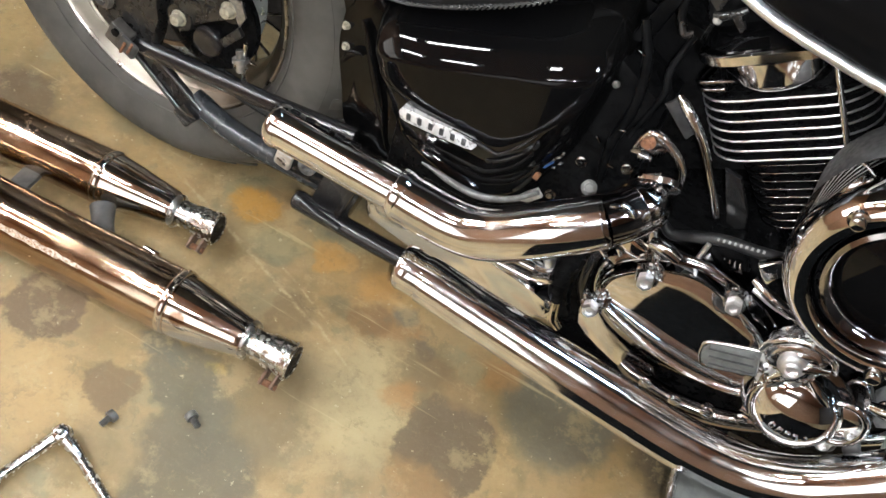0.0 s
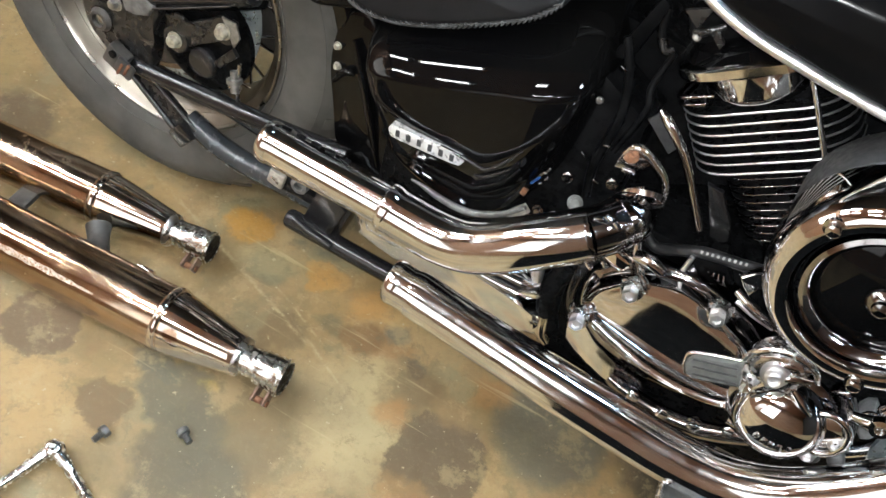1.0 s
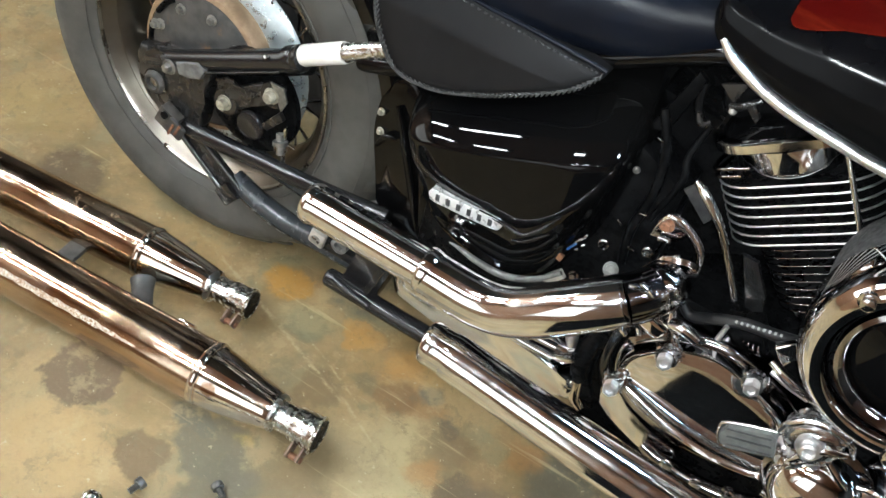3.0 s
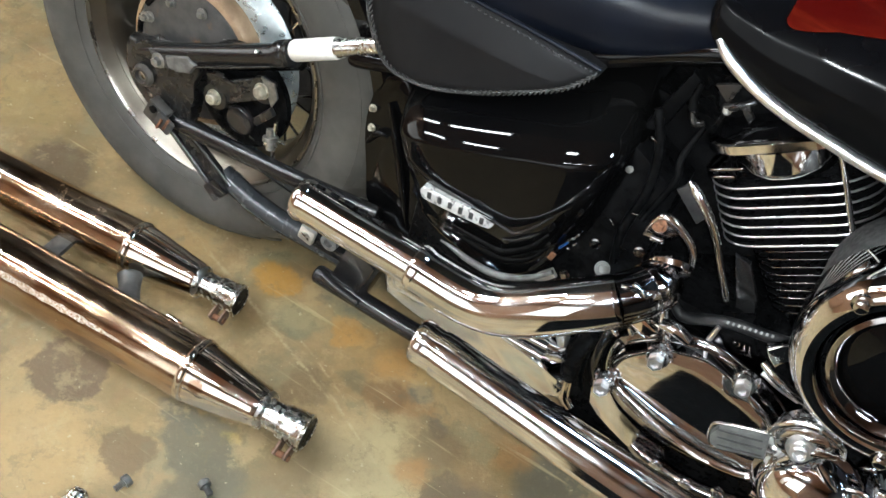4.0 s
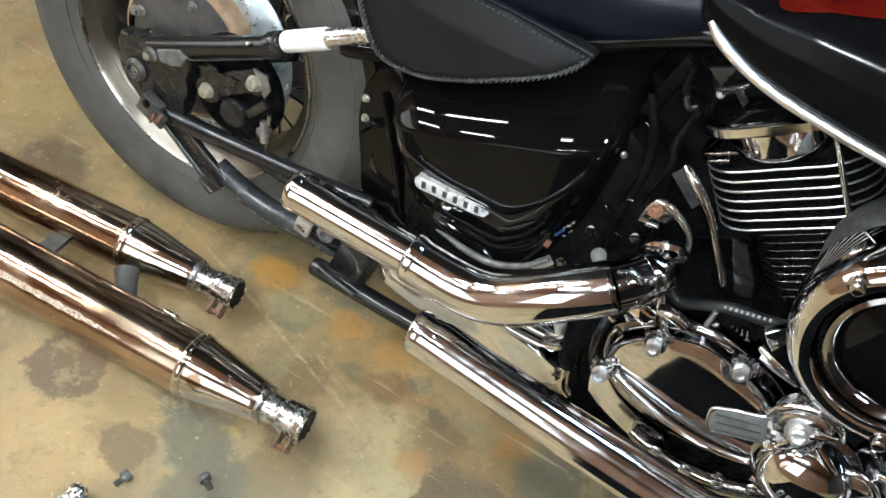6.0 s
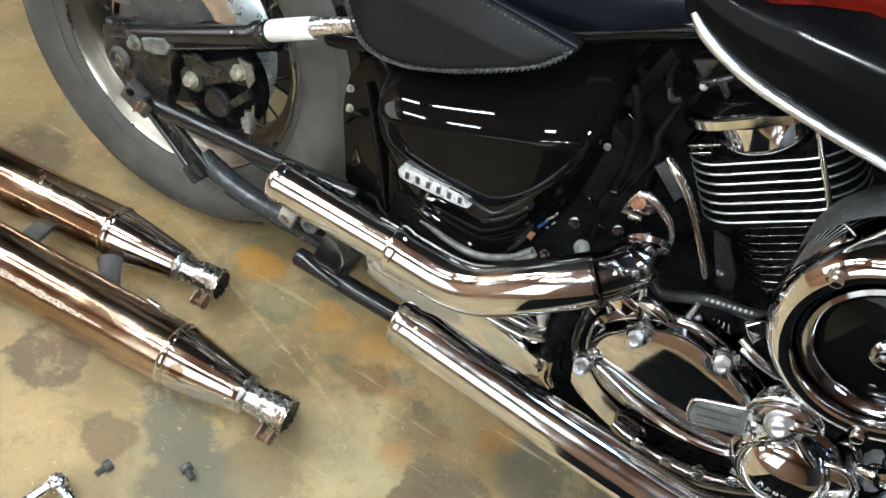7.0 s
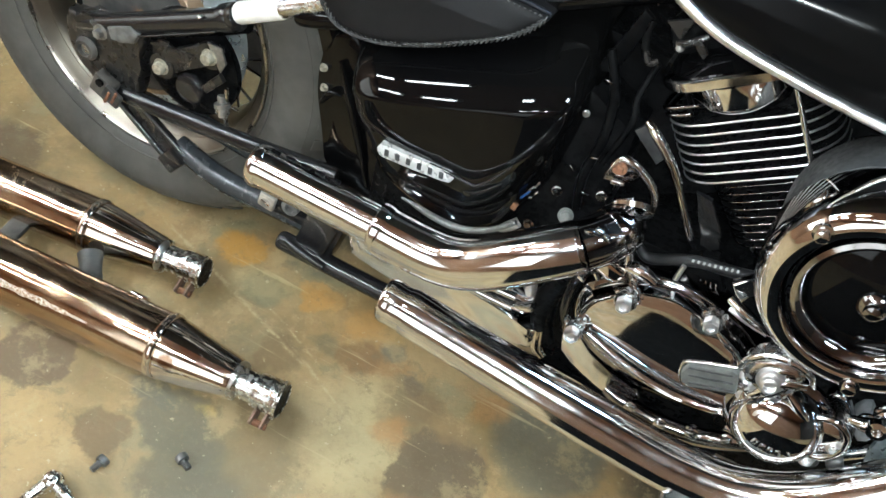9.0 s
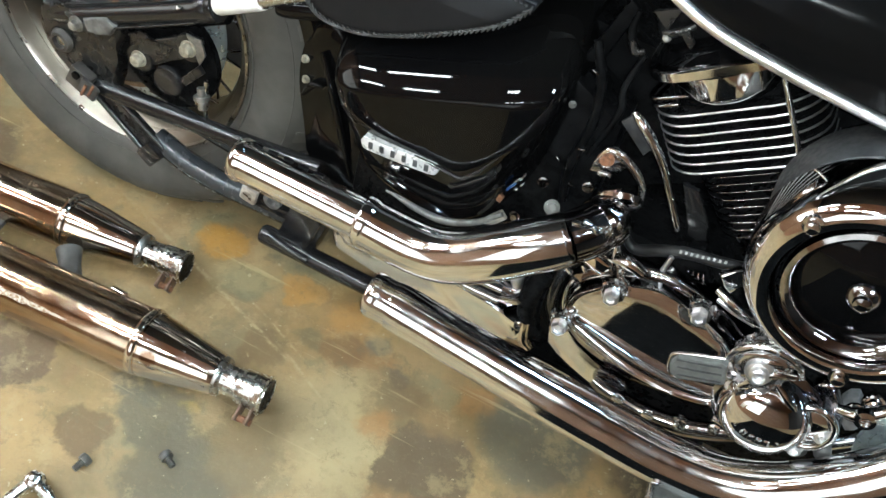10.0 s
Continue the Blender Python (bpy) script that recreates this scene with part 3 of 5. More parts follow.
def swingarm():
    arm = part("swingarm", slab([(-0.072, 0.340), (-0.078, 0.300), (-0.060, 0.262), (-0.010, 0.228), (0.030, 0.232), (0.046, 0.262), (0.042, 0.300), (0.052, 0.338), (0.046, 0.362), (0.000, 0.352), (-0.040, 0.340)], -0.128, -0.100, 0.008, 2, segments=3),
               dusty_frame, bike, "black swingarm plate and upper beam")
    part("beam", tube([(-0.066, -0.116, 0.316, 0.0110), (-0.040, -0.117, 0.327, 0.0138), (-0.010, -0.118, 0.339, 0.0150), (0.085, -0.119, 0.3855, 0.0158), (0.150, -0.119, 0.418, 0.0162), (0.183, -0.119, 0.435, 0.0158)], 5, 32), satin_black, arm)
    part("beam_seam", tube([(0.045, -0.134, 0.352, 0.0016), (0.100, -0.1345, 0.380, 0.0018), (0.172, -0.1345, 0.418, 0.0016)], 4, 10), satin_black, arm)
    part("inner_beam", tube([(0.020, -0.096, 0.335, 0.012), (0.10, -0.094, 0.372, 0.013), (0.190, -0.094, 0.420, 0.013)], 4, 16), engine_black, arm)
    part("socket", lathe([(0.0150, 0), (0.0182, 0.002), (0.0186, 0.012), (0.0172, 0.016), (0.0186, 0.019), (0.0180, 0.026), (0.0140, 0.029)], (0.172, -0.120, 0.431), (0.87, 0, 0.49), 32), satin_black, arm)
    part("grease_nipple", lathe([(0.003, 0), (0.003, 0.005), (0.0018, 0.006)], (0.150, -0.133, 0.428), (-0.2, -0.8, 0.5), 10), steel, arm)
    part("white_sleeve", lathe([(0.0132, 0), (0.0142, 0.003), (0.0142, 0.066), (0.0136, 0.069), (0.0125, 0.070)], (0.196, -0.122, 0.450), (0.87, 0, 0.49), 28), white_paint, arm, "worn white sleeve")
    part("damper_rod", lathe([(0.0130, 0), (0.0126, 0.012), (0.0112, 0.015), (0.0106, 0.09)], (0.252, -0.122, 0.482), (0.87, 0, 0.49), 24), neck_steel, arm, "worn bare steel rod end")
    # axle end and small hardware on the plate
    part("axle_collar", lathe([(0.016, 0), (0.018, 0.004), (0.014, 0.010), (0.010, 0.011), (0.0085, 0.003)], (-0.038, -0.128, 0.294), (0, -1, 0), 28), dusty_black, arm)
    part("axle_recess", lathe([(0.0120, 0), (0.0180, 0.0015), (0.0200, 0.003), (0.0180, 0.004), (0.0120, 0.004)], (-0.040, -0.1265, 0.292), (0, -1, 0), 36), satin_black, arm)
    part("axle_bolt", lathe([(0.0075, 0), (0.0075, 0.003), (0.006, 0.004)], (-0.038, -0.131, 0.294), (0, -1, 0), 16), steel, arm)
    part("adjuster", slab([(0.002, 0.348), (0.020, 0.357), (0.040, 0.366), (0.053, 0.358), (0.045, 0.341), (0.022, 0.334), (0.008, 0.332)], -0.137, -0.126, 0.003), cast_grey, arm)
    part("adjuster_arm", slab([(-0.030, 0.342), (-0.012, 0.344), (0.010, 0.336), (0.012, 0.328), (-0.014, 0.326)], -0.134, -0.126, 0.002), dusty_black, arm)
    part("adjuster_nut", hex_bolt((-0.011, -0.132, 0.333), (0, -1, 0), 0.0075, 0.008), dark_zinc, arm)
    part("plate_bolt", hex_bolt((-0.050, -0.118, 0.378), (0, -1, 0), 0.005, 0.006), dark_zinc, arm)
    part("step_bracket", block((-0.004, -0.138, 0.252), (0.034, 0.018, 0.034), 0.003, (0, 24, 0)), dusty_black, arm)
    part("rusty_lug", block((0.016, -0.148, 0.248), (0.030, 0.008, 0.026), 0.004, (0, 24, 0)), drum_grey, arm, "dark rust-stained lug")
    for k in range(2):
        part("lug_rib", block((0.011 + 0.012 * k, -0.1525, 0.247 + 0.004 * k), (0.004, 0.004, 0.022), 0.001, (0, 24, 0)), rust, arm)
    part("lug_hole", lathe([(0.006, 0), (0.006, 0.003), (0.003, 0.003)], (-0.004, -0.1475, 0.262), (0, -1, 0), 14), engine_black, arm)
    part("lower_rail", tube([(0.008, -0.128, 0.243, 0.010), (0.06, -0.128, 0.247, 0.0125), (0.15, -0.128, 0.256, 0.0125), (0.26, -0.128, 0.268, 0.0125), (0.36, -0.12, 0.275, 0.0125)], 5, 18), satin_black, arm, "worn black lower rail")
    part("flat_stay", slab([(0.002, 0.226), (0.036, 0.242), (0.124, 0.184), (0.092, 0.154)], -0.122, -0.116, 0.002), dusty_frame, arm)
    for a, b in (((0.004, 0.224), (0.094, 0.157)), ((0.034, 0.240), (0.122, 0.182))):
        part("stay_edge", tube([(a[0], -0.124, a[1], 0.0045), (b[0], -0.124, b[1], 0.0045)], 1, 10), satin_black, arm)
    part("stay_clamp", block((0.104, -0.120, 0.170), (0.030, 0.036, 0.034), 0.004, (0, 38, 0)), satin_black, arm)
    part("stay_tube", tube([(0.100, -0.112, 0.186, 0.016), (0.150, -0.112, 0.168, 0.017), (0.205, -0.112, 0.160, 0.017), (0.270, -0.114, 0.163, 0.016), (0.36, -0.114, 0.165, 0.016)], 6, 18), blue_black, arm)
    part("inner_stay", tube([(0.100, -0.085, 0.225, 0.012), (0.170, -0.085, 0.215, 0.013), (0.26, -0.085, 0.205, 0.012), (0.34, -0.085, 0.20, 0.012)], 5, 14), blue_black, arm)
    b = part("boss", block((0.268, -0.134, 0.188), (0.026, 0.010, 0.026), 0.004, (0, 10, 0)), zinc, arm, "grey square threaded boss")
    part("boss_hole", lathe([(0.007, 0), (0.0075, 0.002), (0.004, 0.002)], (0.268, -0.139, 0.188), (0, -1, 0), 16), steel, b)
    part("boss", lathe([(0.013, 0), (0.013, 0.010), (0.007, 0.011), (0.006, 0.004)], (0.305, -0.128, 0.198), (0, -1, 0), 20), cast_grey, arm)
    part("boss_bridge", block((0.305, -0.120, 0.176), (0.10, 0.020, 0.016), 0.003), satin_black, arm)


swingarm()


def rear_brake():
    plate = part("brake_panel", lathe([(0.070, 0), (0.078, -0.006), (0.078, -0.016), (0.066, -0.022), (0.020, -0.024)], (0.104, -0.078, 0.318), (0, 1, 0), 56), engine_black, bike, "black brake housing with a bolted link")
    part("link", slab([(0.060, 0.330), (0.066, 0.306), (0.090, 0.304), (0.150, 0.352), (0.172, 0.362), (0.170, 0.382), (0.148, 0.384), (0.090, 0.344)], -0.119, -0.108, 0.004), dusty_frame, plate)
    for x, z in ((0.079, 0.315), (0.155, 0.366)):
        part("link_eye", lathe([(0.020, 0), (0.021, 0.004), (0.019, 0.008), (0.012, 0.0085)], (x, -0.113, z), (0, -1, 0), 28), satin_black, plate)
    part("link_pad", lathe([(0.019, 0), (0.019, 0.004), (0.015, 0.006)], (0.082, -0.115, 0.336), (0, -1, 0), 24), dusty_frame, plate)
    part("washer_plate", slab([(0.060, 0.345), (0.070, 0.350), (0.130, 0.356), (0.120, 0.338), (0.085, 0.325)], -0.122, -0.116, 0.002), dusty_frame, plate)
    for x, z in ((0.079, 0.315), (0.155, 0.366)):
        part("bolt", lathe([(0.0118, 0), (0.0118, 0.0025), (0.0088, 0.003), (0.0086, 0.010), (0.0072, 0.012), (0.002, 0.0125)], (x, -0.120, z), (0, -1, 0), 20), cream_bolt, plate, "dull cream bolt head")
    part("link_washer", slab([(0.150, 0.386), (0.172, 0.386), (0.180, 0.366), (0.172, 0.348)], -0.1215, -0.118, 0.001), dark_zinc, plate)
    part("round_cap", lathe([(0.022, 0), (0.0225, 0.004), (0.0225, 0.008), (0.020, 0.011), (0.018, 0.010), (0.004, 0.010)], (0.119, -0.106, 0.294), (0, -1, 0), 32), satin_black, plate)
    part("lever", slab([(0.142, 0.312), (0.152, 0.306), (0.178, 0.336), (0.170, 0.346)], -0.122, -0.114, 0.002), dusty_frame, plate)
    part("cable_nut", lathe([(0.006, 0), (0.006, 0.010), (0.011, 0.011), (0.011, 0.017), (0.006, 0.018), (0.006, 0.030)], (0.174, -0.118, 0.312), (0.25, -0.2, -0.95), 16), dark_zinc, plate)
    part("cable_barrel", block((0.178, -0.120, 0.288), (0.017, 0.014, 0.010), 0.003, (0, 30, 0)), steel, plate)
    part("brake_rod", tube([(0.180, -0.116, 0.325, 0.003), (0.183, -0.118, 0.270, 0.003), (0.20, -0.118, 0.25, 0.003)], 3, 8), steel, plate)


rear_brake()


def rear_frame():
    inner = part("inner_panel", slab([(0.318, 0.470), (0.360, 0.475), (0.392, 0.380), (0.425, 0.280), (0.400, 0.240), (0.345, 0.245), (0.320, 0.330), (0.306, 0.400)], -0.106, -0.02, 0.010, 4, segments=3), gloss_black, bike, "glossy black inner panel before the tyre")
    for z in (0.419, 0.391):
        part("bolt", hex_bolt((0.313 + (0.419 - z) * 0.15, -0.107, z), (0, -1, 0), 0.0036, 0.005), cream_bolt, inner)
    part("panel_rib", tube([(0.336, -0.110, 0.440, 0.004), (0.352, -0.112, 0.407, 0.0055), (0.366, -0.112, 0.370, 0.0055), (0.380, -0.110, 0.330, 0.0055), (0.398, -0.106, 0.270, 0.004)], 5, 14), gloss_black, inner)
    part("panel_rib", tube([(0.316, -0.108, 0.368, 0.003), (0.325, -0.112, 0.386, 0.0045), (0.334, -0.112, 0.393, 0.0045), (0.344, -0.110, 0.392, 0.003)], 5, 12), gloss_black, inner)
    part("frame_tube", tube([(0.276, -0.120, 0.482, 0.0090), (0.280, -0.120, 0.483, 0.0118), (0.30, -0.120, 0.489, 0.0124), (0.36, -0.113, 0.510, 0.0124), (0.45, -0.100, 0.556, 0.0124), (0.58, -0.085, 0.624, 0.0130), (0.68, -0.085, 0.677, 0.0130), (0.80, -0.07, 0.722, 0.013)], 6, 20), gloss_black, bike, "glossy black upper frame tube")
    rings = []
    for k in range(25):
        a = radians(12 + 145 * k / 24)
        row = []
        for y, r in ((-0.100, 0.325), (-0.104, 0.345), (-0.092, 0.362), (-0.05, 0.374), (0.0, 0.378), (0.05, 0.374), (0.092, 0.362), (0.104, 0.345), (0.100, 0.325), (0.092, 0.340), (0.0, 0.370), (-0.092, 0.340)):
            row.append(Vector((r * math.cos(a), y, AXLE + r * math.sin(a))))
        rings.append(row)
    part("rear_fender", skin(bmesh.new(), rings), gloss_black, bike, "glossy black rear fender")
    part("fender_strut", slab([(0.200, 0.560), (0.230, 0.520), (0.300, 0.515), (0.340, 0.540), (0.360, 0.640), (0.220, 0.640)], -0.085, -0.070, 0.006, 3), dusty_black, bike, "dark rear fender strut")
    part("lower_rail", tube([(0.302, -0.150, 0.147, 0.011), (0.306, -0.150, 0.147, 0.0135), (0.32, -0.150, 0.147, 0.014), (0.40, -0.150, 0.146, 0.014), (0.48, -0.150, 0.146, 0.014), (0.60, -0.150, 0.150, 0.0145), (0.74, -0.150, 0.150, 0.0145), (0.95, -0.150, 0.150, 0.0145)], 4, 20), satin_black, bike, "black lower frame rail")
    bracket = part("rail_bracket", slab([(0.324, 0.158), (0.380, 0.150), (0.402, 0.232), (0.370, 0.248), (0.345, 0.240)], -0.152, -0.118, 0.006), satin_black, bike)
    part("bracket_rib", slab([(0.366, 0.166), (0.376, 0.163), (0.392, 0.222), (0.382, 0.228)], -0.162, -0.148, 0.003), satin_black, bracket)
    part("bracket_bar", tube([(0.318, -0.160, 0.160, 0.006), (0.340, -0.163, 0.157, 0.006), (0.382, -0.164, 0.152, 0.006)], 3, 10), satin_black, bracket)


rear_frame()


def exhausts():
    """Upper and lower head pipes with chrome heat shields; the mufflers are off, so both pipes end bare."""
    y = -0.25
    up = part("upper_pipe", tube([(0.311, y, 0.357, 0.0215), (0.314, y, 0.357, 0.0245), (0.320, y, 0.357, 0.0265), (0.327, y, 0.357, 0.0258), (0.333, y, 0.357, 0.0250), (0.41, y, 0.356, 0.0252), (0.49, y, 0.355, 0.0255)], 3, 48), chrome, bike, "bare chrome upper exhaust pipe")
    part("heat_shield", tube([(0.478, y, 0.355, 0.0270), (0.481, y, 0.355, 0.0308), (0.486, y, 0.355, 0.0314), (0.492, y, 0.354, 0.0300), (0.515, y, 0.353, 0.0302), (0.540, y, 0.3525, 0.0306), (0.562, y, 0.3545, 0.0309), (0.582, y, 0.360, 0.0312), (0.601, y, 0.370, 0.0312), (0.620, -0.2495, 0.383, 0.0312), (0.642, -0.247, 0.400, 0.031), (0.662, -0.242, 0.415, 0.0305), (0.682, -0.234, 0.4275, 0.030), (0.700, -0.224, 0.438, 0.0295)], 6, 48), chrome, up, "polished bent chrome heat shield")
    part("shield_joint", tube([(0.6975, -0.2258, 0.4360, 0.0294), (0.6980, -0.2255, 0.4364, 0.0299), (0.6988, -0.2249, 0.4369, 0.0296)], 3, 40), dimmed_chrome, up)
    # the elbow's dark reflections are in its colour
    part("port_elbow", tube([(0.698, -0.226, 0.437, 0.0285), (0.716, -0.208, 0.446, 0.0285), (0.728, -0.188, 0.455, 0.0275), (0.732, -0.176, 0.461, 0.024)], 6, 40), dimmed_chrome, up)
    part("port_clamp", tube([(0.722, -0.199, 0.4505, 0.0288), (0.726, -0.193, 0.453, 0.0296), (0.730, -0.186, 0.456, 0.0286)], 3, 36), dimmed_chrome, up)
    part("port_flange", lathe([(0.020, 0), (0.024, 0.002), (0.026, 0.008), (0.022, 0.010)], (0.732, -0.172, 0.462), (-0.3, 0.8, 0.5), 32), chrome, up)
    for x, z, turn in ((0.702, 0.480, -20), (0.712, 0.486, 10), (0.722, 0.482, 35), (0.728, 0.428, 50), (0.714, 0.416, 30)):
        part("clamp_lug", block((x, -0.232, z - 0.012), (0.010, 0.005, 0.0035), 0.001, (10, turn, 0)), chrome, up)
    low = part("lower_pipe", tube([(0.512, -0.26, 0.262, 0.0255), (0.515, -0.26, 0.262, 0.0275), (0.521, -0.26, 0.2615, 0.0285), (0.528, -0.26, 0.261, 0.0275), (0.545, -0.26, 0.260, 0.0270), (0.56, -0.26, 0.259, 0.0265)], 3, 48), chrome, bike, "bare chrome lower exhaust pipe")
    part("heat_shield", tube([(0.545, -0.26, 0.260, 0.0270), (0.549, -0.26, 0.260, 0.0295), (0.60, -0.26, 0.2545, 0.0295), (0.70, -0.26, 0.2445, 0.0305), (0.80, -0.26, 0.236, 0.0312), (0.845, -0.26, 0.233, 0.0310)], 5, 48), chrome, low, "long polished chrome heat shield")
    part("front_shield", tube([(0.838, -0.26, 0.233, 0.0306), (0.8395, -0.26, 0.233, 0.0313), (0.90, -0.26, 0.231, 0.0312), (0.97, -0.258, 0.240, 0.0312), (1.035, -0.252, 0.275, 0.032), (1.10, -0.24, 0.345, 0.033), (1.16, -0.21, 0.43, 0.034), (1.20, -0.16, 0.5, 0.033)], 6, 44), chrome, low)
    for k in range(5):
        part("vent_slot", block((0.335 + 0.020 * k, -0.25 + 0.0255 * math.cos(radians(70)), 0.357 + 0.0255 * math.sin(radians(70))), (0.012, 0.006, 0.003), 0.001, (-20, 0, 0)), engine_black, up)
    # the pale crossover shield between the two pipes
    part("crossover", slab([(0.420, 0.262), (0.424, 0.238), (0.436, 0.232), (0.475, 0.224), (0.528, 0.219), (0.610, 0.221), (0.668, 0.216), (0.688, 0.222), (0.690, 0.240), (0.676, 0.252), (0.631, 0.262), (0.573, 0.270), (0.510, 0.292), (0.445, 0.292)], -0.192, -0.150, 0.009, 3, segments=4), chrome, bike, "flat-sided chrome crossover chamber between the pipes")
    for k in range(2):
        part("chamber_ridge", tube([(0.560, -0.186, 0.272 + 0.016 * k, 0.005), (0.60, -0.186, 0.268 + 0.018 * k, 0.006), (0.648, -0.184, 0.266 + 0.020 * k, 0.005)], 4, 14), chrome, low)


exhausts()


def side_cover():
    outline = [(0.352, 0.500), (0.358, 0.470), (0.381, 0.430), (0.406, 0.380), (0.424, 0.335), (0.480, 0.312), (0.545, 0.306), (0.592, 0.338), (0.620, 0.398), (0.640, 0.455), (0.645, 0.525), (0.630, 0.580), (0.605, 0.612), (0.550, 0.590), (0.480, 0.556), (0.410, 0.525)]

    def soft(u, w):
        return w * math.log1p(math.exp(min(u / w, 40)))

    def shoulder(u):
        # a soft fold, then a wide roll that turns up and back under the seat
        if u <= 0:
            return 0.0
        fold, reach, radius = 0.0035, 0.027, 0.125
        first = 0.70 * min(u, fold) ** 2 / (2 * fold)
        v = max(0.0, u - fold)
        lean = min(v, reach)
        roll = radius * (0.819 - math.sqrt(max(0.0, 1 - (0.574 + lean / radius) ** 2)))
        return first + roll + 1.3 * max(0.0, v - reach)

    def swell(x, z):
        # rolled shoulder above, a crease with a tucked-in facet below, a turned-in front edge
        belt = 0.421 + 2.2 * max(0, x - 0.545) ** 1.3
        deep = 0.30 * soft(belt - z, 0.0018) + 0.10 * soft(z - belt, 0.004) + shoulder(z - 0.4505 - 0.37 * (x - 0.40)) + 5.0 * max(0, x - 0.575) ** 2 + 1.3 * soft(x - 0.626, 0.003) + 0.5 * (x - 0.5) ** 2
        return min(deep, 0.112)

    cover = part("side_cover", puffed(outline, -0.06, -0.140, 0.040, 12, 120, 4.5, swell), gloss_black, bike, "glossy black side cover with a chrome badge", smooth=60)
    badge = part("badge", slab([(0.4335, 0.403), (0.437, 0.3965), (0.446, 0.394), (0.520, 0.400), (0.529, 0.404), (0.532, 0.4095), (0.528, 0.4145), (0.518, 0.416), (0.444, 0.411), (0.436, 0.4085)], -0.183, -0.165, 0.004, 3, segments=3), badge_silver, cover, "silver pill-shaped badge with plain dark bars")
    for k in range(6):
        part("badge_bar", block((0.4465 + 0.0142 * k, -0.1835, 0.4025 + 0.00098 * k), (0.0056, 0.0015, 0.0092), 0.0006, (0, -5, 0)), badge_ink, badge)
    for y, path in ((-0.1815, ((0.500, 0.4155), (0.530, 0.4140), (0.549, 0.4120), (0.560, 0.4130), (0.573, 0.4275), (0.592, 0.4570))), (-0.1700, ((0.545, 0.3885), (0.559, 0.3940), (0.571, 0.4055), (0.584, 0.4200)))):
        part("crease", tube([(x, y + 5.0 * max(0, x - 0.575) ** 2 + 0.5 * (x - 0.5) ** 2, z, 0.0010 if k in (0, len(path) - 1) else 0.0024) for k, (x, z) in enumerate(path)], 6, 12), satin_black, cover)
    part("cover_screw", lathe([(0.0042, 0), (0.0042, 0.002), (0.0024, 0.0035)], (0.641, -0.128, 0.528), (0.3, -1, 0.2), 16), dark_zinc, cover)
    return cover


side_cover()


